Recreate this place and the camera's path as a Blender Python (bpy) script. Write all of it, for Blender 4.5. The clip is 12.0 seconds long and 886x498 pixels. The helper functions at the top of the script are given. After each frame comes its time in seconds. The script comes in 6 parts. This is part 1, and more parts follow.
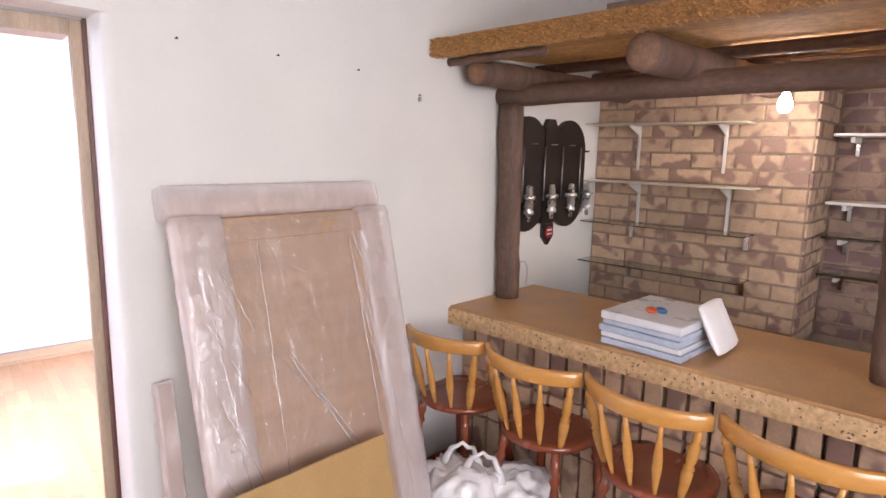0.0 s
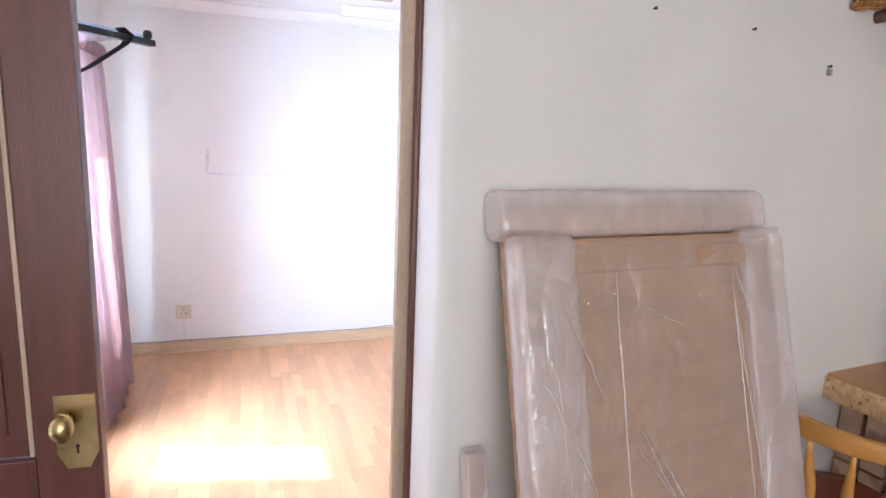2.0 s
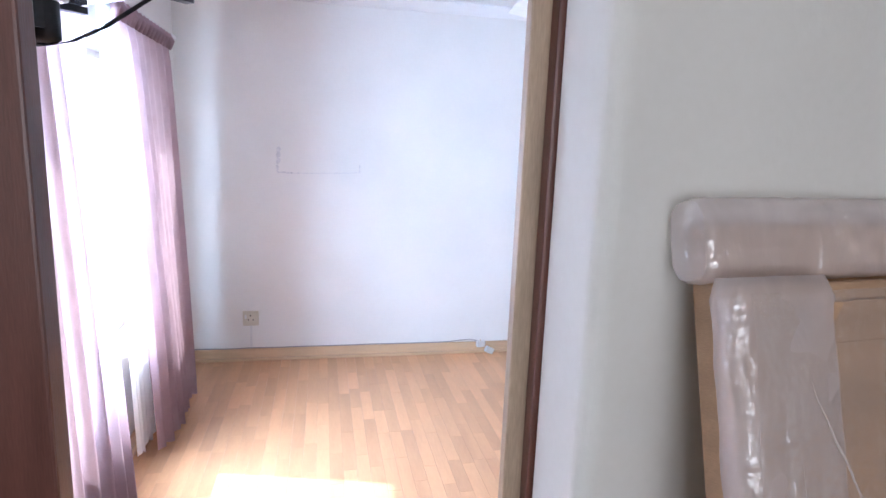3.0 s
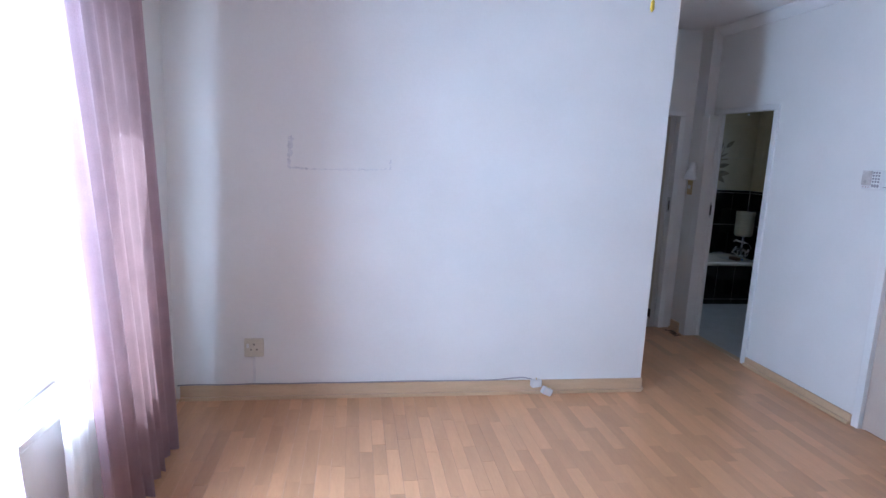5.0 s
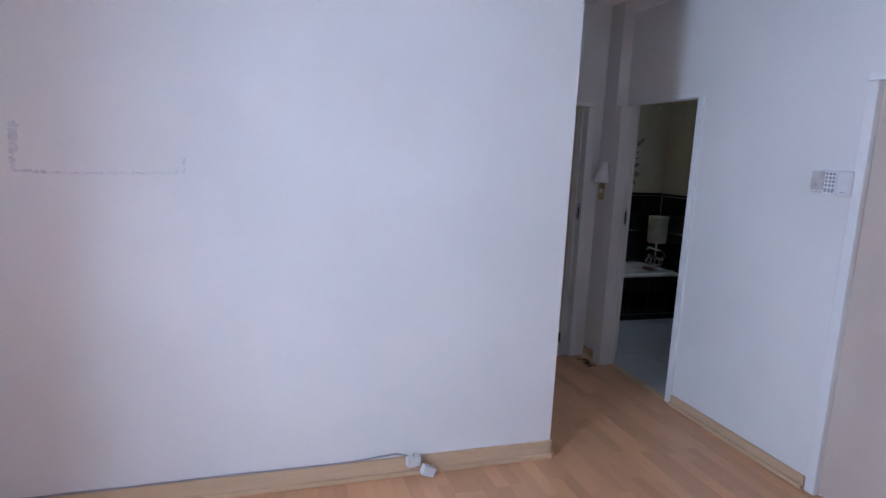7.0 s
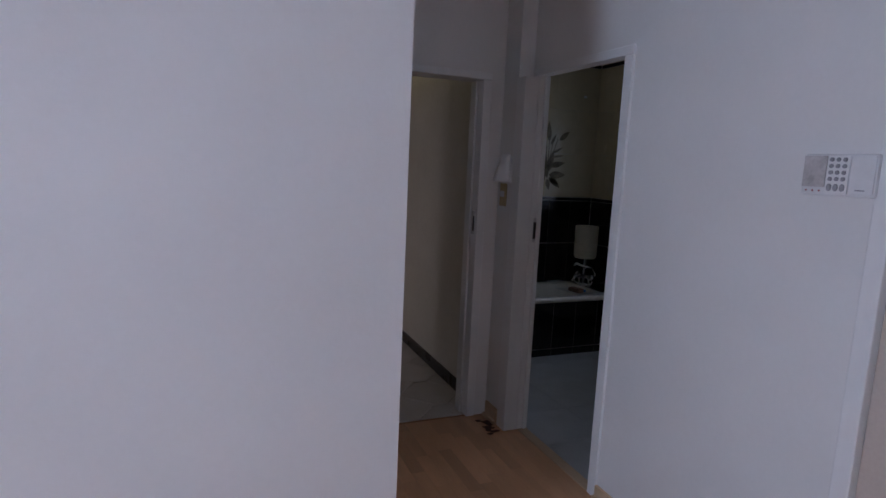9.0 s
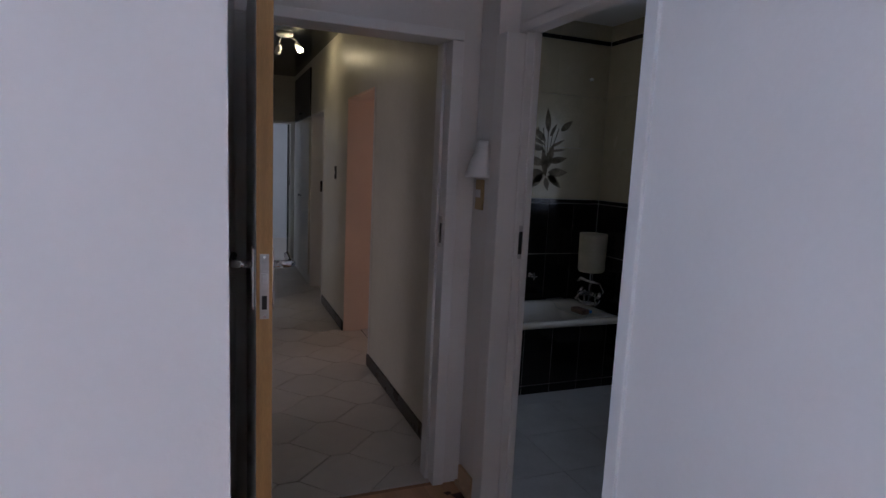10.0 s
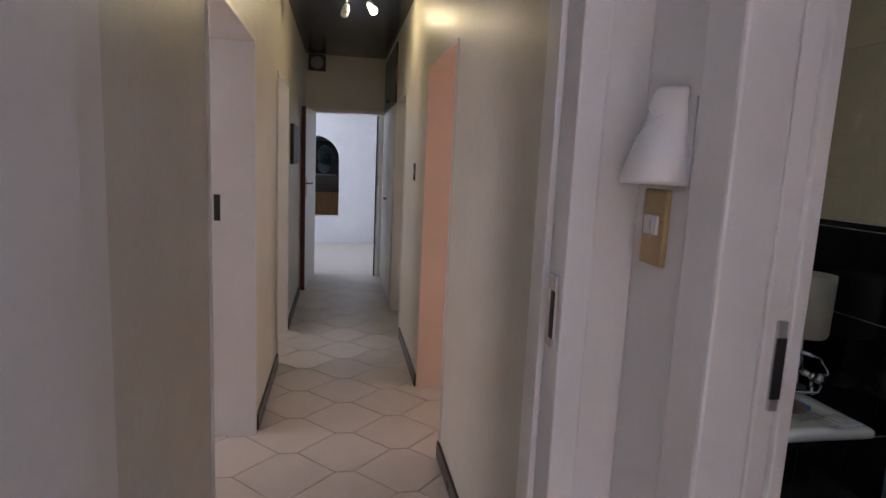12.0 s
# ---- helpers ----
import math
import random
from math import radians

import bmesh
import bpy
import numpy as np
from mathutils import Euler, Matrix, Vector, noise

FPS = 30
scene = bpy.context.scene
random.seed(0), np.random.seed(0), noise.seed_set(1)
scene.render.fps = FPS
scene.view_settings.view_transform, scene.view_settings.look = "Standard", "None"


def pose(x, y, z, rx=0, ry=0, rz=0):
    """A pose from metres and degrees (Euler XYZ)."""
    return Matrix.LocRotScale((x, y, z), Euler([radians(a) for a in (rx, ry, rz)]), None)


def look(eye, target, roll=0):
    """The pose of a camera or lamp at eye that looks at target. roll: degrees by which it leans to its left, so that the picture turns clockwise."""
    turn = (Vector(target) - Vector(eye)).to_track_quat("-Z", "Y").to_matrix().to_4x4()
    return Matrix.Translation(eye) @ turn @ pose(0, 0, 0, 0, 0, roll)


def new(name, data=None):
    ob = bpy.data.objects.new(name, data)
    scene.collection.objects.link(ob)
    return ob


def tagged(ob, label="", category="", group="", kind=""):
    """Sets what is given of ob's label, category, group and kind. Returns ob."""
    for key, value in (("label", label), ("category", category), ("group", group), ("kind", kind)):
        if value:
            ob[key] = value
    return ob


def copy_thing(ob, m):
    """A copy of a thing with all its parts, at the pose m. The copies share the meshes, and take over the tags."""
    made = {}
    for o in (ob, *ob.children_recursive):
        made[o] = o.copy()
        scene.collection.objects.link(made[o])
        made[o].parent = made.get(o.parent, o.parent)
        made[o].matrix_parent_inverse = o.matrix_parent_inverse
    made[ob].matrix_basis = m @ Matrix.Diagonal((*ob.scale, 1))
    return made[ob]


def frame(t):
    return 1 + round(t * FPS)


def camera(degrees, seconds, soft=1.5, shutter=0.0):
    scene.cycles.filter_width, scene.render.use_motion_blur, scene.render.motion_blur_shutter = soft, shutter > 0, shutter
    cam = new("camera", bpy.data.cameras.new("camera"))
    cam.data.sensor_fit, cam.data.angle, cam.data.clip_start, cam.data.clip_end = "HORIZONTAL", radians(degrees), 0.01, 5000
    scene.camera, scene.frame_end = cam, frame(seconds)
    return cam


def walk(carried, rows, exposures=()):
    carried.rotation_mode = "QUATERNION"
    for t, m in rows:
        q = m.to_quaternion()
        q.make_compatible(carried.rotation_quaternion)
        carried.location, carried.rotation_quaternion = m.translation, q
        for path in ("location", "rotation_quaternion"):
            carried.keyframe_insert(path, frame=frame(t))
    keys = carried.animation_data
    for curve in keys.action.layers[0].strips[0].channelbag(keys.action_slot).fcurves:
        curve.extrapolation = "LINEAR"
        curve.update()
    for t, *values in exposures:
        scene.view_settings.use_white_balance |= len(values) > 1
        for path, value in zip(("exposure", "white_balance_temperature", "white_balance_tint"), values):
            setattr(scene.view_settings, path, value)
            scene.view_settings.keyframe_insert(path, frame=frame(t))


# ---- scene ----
EXPO = [(0, 1.68, 6000, 20), (1.0, 1.74, 6000, 18), (1.5, 1.52, 6000, 17), (2.5, 1.06, 5600, 13), (3.2, 0.78, 5500, 12), (4.8, 0.33, 5300, 12), (7.0, 0.06, 5450, 16), (8.8, -0.58, 5800, 20), (9.5, -0.57, 5800, 20), (10.0, -0.32, 5800, 20), (10.5, 0.1, 5700, 21), (11.2, 0.66, 5950, 22), (12, 1.22, 6100, 22)]
cam = camera(74.85, 12.0)
ROWS = [
    (0, 0.246, 0.056, 1.799, -40.53, -9.37, -1.26),
    (0.5, 0.248, 0.210, 1.787, -35.36, -9.49, -1.45),
    (1, 0.264, 0.382, 1.787, -28.77, -9.71, -1.79),
    (1.5, 0.240, 0.569, 1.771, -22.84, -9.86, -2.08),
    (2, 0.215, 0.772, 1.773, -18.53, -10.04, -2.12),
    (2.5, 0.216, 1.003, 1.751, -14.97, -10.10, -2.23),
    (3, 0.254, 1.260, 1.740, -11.49, -10.22, -2.15),
    (3.2, 0.246, 1.322, 1.731, -10.67, -10.24, -2.15),
    (4.8, 0.284, 2.082, 1.650, -8.58, -9.79, -2.55),
    (5, 0.315, 2.184, 1.640, -8.43, -9.81, -2.49),
    (5.5, 0.369, 2.454, 1.633, -9.36, -9.68, -2.57),
    (6, 0.506, 2.689, 1.619, -11.29, -9.71, -2.62),
    (6.5, 0.688, 2.928, 1.619, -13.99, -9.57, -2.56),
    (7, 0.857, 3.173, 1.626, -16.83, -9.36, -2.51),
    (8.8, 1.680, 4.047, 1.558, -21.58, -8.48, -2.60),
    (9, 1.799, 4.205, 1.547, -22.06, -8.36, -2.62),
    (9.5, 2.083, 4.572, 1.513, -21.75, -8.33, -2.71),
    (10, 2.334, 4.910, 1.498, -21.25, -8.07, -2.62),
    (10.5, 2.557, 5.269, 1.488, -18.73, -8.17, -2.61),
    (11, 2.706, 5.625, 1.493, -16.04, -8.32, -2.52),
    (11.2, 2.750, 5.752, 1.490, -14.89, -8.34, -2.55),
    (11.5, 2.810, 5.944, 1.487, -12.92, -8.43, -2.55),
    (12, 2.871, 6.301, 1.481, -9.92, -8.59, -2.63),
]
walk(cam, [(t, pose(x, y, z, 90 + pitch, roll, yaw)) for t, x, y, z, yaw, pitch, roll in ROWS], EXPO)

# ---------- world, sun, daylight ----------
world = bpy.data.worlds.new("sky")
scene.world = world
world.use_nodes = True
wn = world.node_tree.nodes
sky = wn.new("ShaderNodeTexSky")
sky.sky_type, sky.sun_disc = "NISHITA", False
sky.sun_elevation, sky.sun_rotation = radians(52), radians(-82)
world.node_tree.links.new(sky.outputs[0], wn["Background"].inputs[0])
wn["Background"].inputs[1].default_value = 0.10


def lamp(name, kind, energy, m, size=(1, 1), color=(1, 1, 1)):
    d = bpy.data.lights.new(name, kind)
    d.energy, d.color = energy, color
    if kind == "AREA":
        d.shape, d.size, d.size_y = "RECTANGLE", size[0], size[1]
    elif kind == "SUN":
        d.angle = radians(0.6)
    else:
        d.shadow_soft_size = size[0]
    ob = new(name, d)
    ob.matrix_world = m
    return ob


SUN_DIR = Vector((0.60, -0.09, -0.80))
lamp("sun", "SUN", 5.0, look((0, 0, 0), SUN_DIR), color=(1, 0.97, 0.93))
DAY = (0.66, 0.82, 1.0)
lamp("window_light_lounge", "AREA", 90, look((-0.86, 3.98, 1.4), (3, 4.25, 1.2)), (0.62, 1.45), DAY).data.spread = radians(165)
lamp("window_light_bar", "AREA", 46, look((-0.2, -3.0, 1.7), (0.9, 2.0, 1.2)), (2.6, 1.8), (1.0, 0.945, 0.88))
lamp("window_light_bath", "AREA", 4.2, look((5.24, 7.75, 1.55), (3, 7.7, 1.2)), (0.8, 0.75), DAY)
lamp("window_light_hall_end", "AREA", 9, look((0.9, 15.0, 1.6), (4, 15.0, 1.0)), (1.4, 1.6), (0.75, 0.87, 1.0))
lamp("window_light_room_a", "AREA", 11, look((-0.6, 8.9, 1.6), (2.4, 8.9, 1.0)), (1.2, 1.4), (1, 0.92, 0.9))
lamp("window_light_room_b", "AREA", 11, look((-0.6, 10.9, 1.6), (2.4, 10.9, 1.0)), (1.2, 1.4), (1, 0.95, 0.9))
lamp("window_light_pink_room", "AREA", 11, look((5.6, 9.0, 1.5), (3.4, 9.6, 1.0)), (1.0, 1.2), (1, 0.86, 0.74))
lamp("bulb_light_hall", "POINT", 2.6, pose(3.06, 10.62, 2.50), (0.04,), (1.0, 0.84, 0.45))
BAR = pose(0.62, 1.971, 0, 0, 0, 5.7)
lamp("bulb_light_bar", "POINT", 1.6, BAR @ pose(2.36, -1.12, 1.97), (0.05,), (1, 0.85, 0.65))

# ---------- materials ----------


def mat(name, color, rough=0.6, metal=0.0, var=0.12, scale=6.0, fine=90.0, bump=0.08, stretch=(1, 1, 1), tint=None,
        piece=0.0, island=0.0, spec=0.5, coat=0.0, trans=0.0, alpha=1.0, rvar=0.12):
    """Colour broken up by two noises, roughness wear and a fine bump, in object space at true size."""
    m = bpy.data.materials.new(name)
    m.use_nodes = True
    nt = m.node_tree
    n, l = nt.nodes, nt.links
    b = n["Principled BSDF"]
    b.inputs["Metallic"].default_value = metal
    b.inputs["Specular IOR Level"].default_value = spec
    b.inputs["Coat Weight"].default_value = coat
    b.inputs["Coat Roughness"].default_value = 0.15
    b.inputs["Transmission Weight"].default_value = trans
    b.inputs["Alpha"].default_value = alpha
    co = n.new("ShaderNodeTexCoord")
    mp = n.new("ShaderNodeMapping")
    mp.inputs["Scale"].default_value = stretch
    l.new(co.outputs["Object"], mp.inputs["Vector"])
    src = mp.outputs["Vector"]
    if piece or island:
        off = n.new("ShaderNodeVectorMath")
        off.operation = "ADD"
        sc = n.new("ShaderNodeMath")
        sc.operation = "MULTIPLY"
        sc.inputs[1].default_value = 37.0
        rnd = n.new("ShaderNodeObjectInfo").outputs["Random"] if piece else n.new("ShaderNodeNewGeometry").outputs["Random Per Island"]
        l.new(rnd, sc.inputs[0])
        l.new(sc.outputs[0], off.inputs[0])
        l.new(src, off.inputs[1])
        src = off.outputs[0]
    na = n.new("ShaderNodeTexNoise")
    na.inputs["Scale"].default_value, na.inputs["Detail"].default_value = scale, 5
    nb = n.new("ShaderNodeTexNoise")
    nb.inputs["Scale"].default_value, nb.inputs["Detail"].default_value = fine, 3
    l.new(src, na.inputs["Vector"])
    l.new(src, nb.inputs["Vector"])
    mix = n.new("ShaderNodeMix")
    mix.data_type = "RGBA"
    dark = [c * (1 - 2 * var) for c in (tint or color)]
    lite = [min(1, c * (1 + 0.7 * var)) for c in color]
    mix.inputs[6].default_value, mix.inputs[7].default_value = (*dark, 1), (*lite, 1)
    ramp = n.new("ShaderNodeMapRange")
    ramp.inputs[1].default_value, ramp.inputs[2].default_value = 0.3, 0.7
    l.new(na.outputs[0], ramp.inputs[0])
    l.new(ramp.outputs[0], mix.inputs[0])
    m2 = n.new("ShaderNodeMix")
    m2.data_type, m2.blend_type = "RGBA", "OVERLAY"
    m2.inputs[0].default_value = min(1, var * 2.2)
    l.new(mix.outputs[2], m2.inputs[6])
    l.new(nb.outputs[0], m2.inputs[7])
    out = m2.outputs[2]
    if piece or island:
        hsv = n.new("ShaderNodeHueSaturation")
        mr = n.new("ShaderNodeMapRange")
        amt = piece or island
        mr.inputs[3].default_value, mr.inputs[4].default_value = 1 - amt, 1 + amt
        l.new(rnd, mr.inputs[0])
        l.new(mr.outputs[0], hsv.inputs["Value"])
        l.new(out, hsv.inputs["Color"])
        out = hsv.outputs[0]
    l.new(out, b.inputs["Base Color"])
    rr = n.new("ShaderNodeMapRange")
    rr.inputs[3].default_value, rr.inputs[4].default_value = max(0, rough - rvar), min(1, rough + rvar)
    l.new(na.outputs[0], rr.inputs[0])
    l.new(rr.outputs[0], b.inputs["Roughness"])
    if bump:
        bp = n.new("ShaderNodeBump")
        bp.inputs["Strength"].default_value, bp.inputs["Distance"].default_value = bump, 0.004
        l.new(nb.outputs[0], bp.inputs["Height"])
        l.new(bp.outputs[0], b.inputs["Normal"])
    return m


def glow(name, color, strength):
    m = bpy.data.materials.new(name)
    m.use_nodes = True
    b = m.node_tree.nodes["Principled BSDF"]
    b.inputs["Base Color"].default_value = (*color, 1)
    b.inputs["Emission Color"].default_value = (*color, 1)
    b.inputs["Emission Strength"].default_value = strength
    return m


def glass(name, color=(0.95, 0.98, 1), rough=0.02):
    m = bpy.data.materials.new(name)
    m.use_nodes = True
    b = m.node_tree.nodes["Principled BSDF"]
    b.inputs["Base Color"].default_value = (*color, 1)
    b.inputs["Roughness"].default_value = rough
    b.inputs["Transmission Weight"].default_value = 1.0
    return m


def cloth(name, color, through_it):
    """Woven cloth that lets part of the light through."""
    m = mat(name, color, 0.85, var=0.1, scale=9, fine=260, bump=0.25, spec=0.1)
    n, l = m.node_tree.nodes, m.node_tree.links
    t = n.new("ShaderNodeBsdfTranslucent")
    t.inputs[0].default_value = (*[min(1, 0.12 + c * 1.9) for c in color], 1)
    mx = n.new("ShaderNodeMixShader")
    mx.inputs[0].default_value = through_it
    l.new(n["Principled BSDF"].outputs[0], mx.inputs[1])
    l.new(t.outputs[0], mx.inputs[2])
    l.new(mx.outputs[0], n["Material Output"].inputs[0])
    return m


def wrap(name, color, clear, gloss=0.14, crease=1.0):
    """Creased clear plastic: a hazy film over what lies beneath, with sharp glints on its folds."""
    m = bpy.data.materials.new(name)
    m.use_nodes = True
    n, l = m.node_tree.nodes, m.node_tree.links
    n.remove(n["Principled BSDF"])
    co = n.new("ShaderNodeTexCoord")
    mp = n.new("ShaderNodeMapping")
    mp.inputs["Scale"].default_value, mp.inputs["Rotation"].default_value = (1.8, 1.6, 0.8), (0, 0.5, 0)
    l.new(co.outputs["Object"], mp.inputs[0])
    w = n.new("ShaderNodeTexNoise")
    w.inputs["Scale"].default_value, w.inputs["Detail"].default_value, w.inputs["Distortion"].default_value = 10, 5, 0.8
    l.new(mp.outputs[0], w.inputs["Vector"])
    v = n.new("ShaderNodeTexVoronoi")
    v.inputs["Scale"].default_value = 85
    l.new(co.outputs["Object"], v.inputs["Vector"])
    add = n.new("ShaderNodeMath")
    add.operation = "MULTIPLY_ADD"
    add.inputs[1].default_value = 0.10
    l.new(v.outputs[0], add.inputs[0])
    l.new(w.outputs[0], add.inputs[2])
    bp = n.new("ShaderNodeBump")
    bp.inputs["Strength"].default_value, bp.inputs["Distance"].default_value = crease, 0.02
    l.new(add.outputs[0], bp.inputs["Height"])
    clearing = n.new("ShaderNodeBsdfTransparent")
    haze = n.new("ShaderNodeBsdfDiffuse")
    haze.inputs[0].default_value = (*color, 1)
    mr = n.new("ShaderNodeMapRange")
    mr.inputs[1].default_value, mr.inputs[2].default_value = 0.3, 0.75
    mr.inputs[3].default_value, mr.inputs[4].default_value = 1 - clear - 0.02, 1 - clear + 0.05
    l.new(w.outputs[0], mr.inputs[0])
    base = n.new("ShaderNodeMixShader")
    l.new(mr.outputs[0], base.inputs[0])
    l.new(clearing.outputs[0], base.inputs[1])
    l.new(haze.outputs[0], base.inputs[2])
    shine = n.new("ShaderNodeBsdfGlossy")
    shine.inputs["Roughness"].default_value = gloss
    l.new(bp.outputs[0], shine.inputs["Normal"])
    top = n.new("ShaderNodeMixShader")
    top.inputs[0].default_value = 0.11
    l.new(base.outputs[0], top.inputs[1])
    l.new(shine.outputs[0], top.inputs[2])
    l.new(top.outputs[0], n["Material Output"].inputs[0])
    return m


def face_brick(name, pale, burnt, cover):
    """Buff clay with burnt purple patches whose size differs from brick to brick."""
    m = mat(name, pale, 0.75, var=0.09, scale=14, fine=90, bump=0.35, piece=0.13)
    n, l = m.node_tree.nodes, m.node_tree.links
    b = n["Principled BSDF"]
    clay = b.inputs["Base Color"].links[0].from_socket
    co, ob = n.new("ShaderNodeTexCoord"), n.new("ShaderNodeObjectInfo")
    sc = n.new("ShaderNodeMath")
    sc.operation, sc.inputs[1].default_value = "MULTIPLY", 71.0
    l.new(ob.outputs["Random"], sc.inputs[0])
    off = n.new("ShaderNodeVectorMath")
    l.new(co.outputs["Object"], off.inputs[0])
    l.new(sc.outputs[0], off.inputs[1])
    no = n.new("ShaderNodeTexNoise")
    no.inputs["Scale"].default_value, no.inputs["Detail"].default_value = 12, 0.8
    l.new(off.outputs[0], no.inputs["Vector"])
    wn_ = n.new("ShaderNodeTexWhiteNoise")
    wn_.noise_dimensions = "1D"
    l.new(sc.outputs[0], wn_.inputs["W"])
    lo = n.new("ShaderNodeMapRange")
    lo.inputs[3].default_value, lo.inputs[4].default_value = cover - 0.16, cover + 0.12
    l.new(wn_.outputs["Value"], lo.inputs[0])
    d = n.new("ShaderNodeMath")
    d.operation = "SUBTRACT"
    l.new(no.outputs[0], d.inputs[0])
    l.new(lo.outputs[0], d.inputs[1])
    edge = n.new("ShaderNodeMapRange")
    edge.interpolation_type = "SMOOTHSTEP"
    edge.inputs[1].default_value, edge.inputs[2].default_value = -0.04, 0.10
    edge.inputs[3].default_value, edge.inputs[4].default_value = 0.0, 0.85
    l.new(d.outputs[0], edge.inputs[0])
    mx = n.new("ShaderNodeMix")
    mx.data_type = "RGBA"
    l.new(edge.outputs[0], mx.inputs[0])
    l.new(clay, mx.inputs[6])
    mx.inputs[7].default_value = (*burnt, 1)
    l.new(mx.outputs[2], b.inputs["Base Color"])
    return m


M = {}
M["plaster"] = mat("white_plaster_paint", (0.78, 0.76, 0.73), 0.7, var=0.03, scale=1.6, fine=60, bump=0.12)
M["plaster_bar"] = mat("cream_plaster_paint", (0.76, 0.74, 0.69), 0.65, var=0.035, scale=1.8, fine=55, bump=0.14)
M["gloss_white"] = mat("white_gloss_enamel", (0.78, 0.77, 0.75), 0.35, var=0.03, scale=3, fine=40, bump=0.04)
M["hall_paint"] = mat("cream_satin_wall_paint", (0.66, 0.63, 0.55), 0.42, var=0.05, scale=2.2, fine=40, bump=0.10, rvar=0.06)
M["ceiling"] = mat("white_ceiling_paint", (0.8, 0.79, 0.78), 0.8, var=0.02, scale=2, fine=50, bump=0.06)
M["black_ceiling"] = mat("black_gloss_ceiling_paint", (0.012, 0.013, 0.012), 0.22, var=0.2, scale=4, fine=9, bump=0.12, rvar=0.04)
M["pink"] = mat("salmon_wall_paint", (0.84, 0.65, 0.53), 0.6, var=0.04, scale=2, bump=0.08)
M["laminate"] = mat("beech_laminate_strip", (0.62, 0.335, 0.172), 0.3, var=0.05, scale=2.6, fine=26, bump=0.0, stretch=(5, 0.7, 1), rvar=0.05, piece=0.12)
M["laminate_far"] = mat("beech_laminate_strip_far", (0.62, 0.335, 0.172), 0.3, var=0.05, scale=2.6, fine=26, bump=0.0, stretch=(5, 0.7, 1), rvar=0.05, island=0.12)
M["under"] = mat("dark_joint", (0.40, 0.22, 0.12), 0.8)
M["skirt"] = mat("varnished_pine_skirting", (0.60, 0.42, 0.26), 0.4, var=0.05, scale=5, fine=60, stretch=(0.7, 0.7, 5), bump=0.04)
M["frame_dark"] = mat("dark_stained_hardwood", (0.13, 0.046, 0.032), 0.38, var=0.14, scale=6, fine=80, stretch=(6, 6, 0.5), bump=0.1)
M["frame_pale"] = mat("pale_timber", (0.48, 0.36, 0.25), 0.45, var=0.12, scale=6, fine=70, stretch=(6, 6, 0.5), bump=0.06)
M["brass"] = mat("brushed_brass", (0.62, 0.47, 0.22), 0.32, 1.0, var=0.08, scale=20, bump=0.05)
M["chrome"] = mat("polished_chrome", (0.62, 0.62, 0.62), 0.12, 1.0, var=0.04, scale=20, bump=0.0)
M["optic"] = mat("bright_plated_metal", (0.9, 0.89, 0.87), 0.28, 0.8, var=0.04, scale=20, bump=0.0)
M["steel"] = mat("satin_steel", (0.55, 0.55, 0.55), 0.35, 1.0, var=0.06, scale=30, bump=0.04)
M["black"] = mat("black_powder_coat", (0.015, 0.015, 0.018), 0.45, var=0.2, scale=20, bump=0.06)
M["bar_paint"] = mat("slate_blue_bar_paint", (0.045, 0.045, 0.065), 0.35, var=0.15, scale=20, bump=0.04)
M["strap"] = mat("black_webbing", (0.012, 0.012, 0.014), 0.85, fine=300, bump=0.4)
M["cardboard"] = mat("brown_corrugated_cardboard", (0.46, 0.29, 0.17), 0.8, var=0.08, scale=4, fine=120, bump=0.12, stretch=(0.6, 1, 6))
M["mdf"] = mat("yellow_hardboard", (0.52, 0.33, 0.13), 0.5, var=0.07, scale=5, fine=140, bump=0.05)
M["bubble"] = wrap("bubble_wrap", (0.97, 0.87, 0.86), 0.64, 0.11, 0.9)
M["film"] = wrap("clear_stretch_film", (0.96, 0.87, 0.84), 0.88, 0.10, 0.7)
M["fold"] = wrap("folded_film", (0.97, 0.90, 0.88), 0.76, 0.09, 0.3)
M["bag"] = wrap("white_plastic_bag_film", (0.90, 0.86, 0.84), 0.06, 0.2, 0.6)
M["stool"] = mat("honey_varnished_pine", (0.68, 0.33, 0.08), 0.25, var=0.07, scale=4, fine=30, stretch=(1, 1, 3), bump=0.02, coat=0.5)
M["stool_seat"] = mat("red_stained_seat_wood", (0.27, 0.065, 0.028), 0.25, var=0.07, scale=4, fine=40, stretch=(1, 3, 1), bump=0.03, coat=0.5)
M["log"] = mat("weathered_gum_pole", (0.17, 0.10, 0.07), 0.7, var=0.22, scale=4, fine=40, stretch=(5, 0.8, 0.8), bump=0.35)
M["log_end"] = mat("sawn_pole_end", (0.24, 0.13, 0.075), 0.75, var=0.2, scale=18, bump=0.3)
M["thatch"] = mat("dry_thatch_reed", (0.62, 0.34, 0.12), 0.8, var=0.18, scale=30, fine=160, bump=0.5, island=0.28)
M["roof_timber"] = mat("dark_roof_timber", (0.10, 0.045, 0.025), 0.6, var=0.2, scale=4, stretch=(1, 8, 1), bump=0.1)
M["counter_top"] = mat("polished_ochre_screed", (0.50, 0.28, 0.115), 0.4, var=0.10, scale=5, fine=90, bump=0.05)
M["counter_edge"] = mat("pebbled_ochre_screed", (0.72, 0.50, 0.27), 0.55, var=0.12, scale=40, fine=130, bump=0.25, tint=(0.62, 0.40, 0.20))
M["brick"] = face_brick("yellow_face_brick", (0.56, 0.39, 0.255), (0.25, 0.15, 0.125), 0.57)
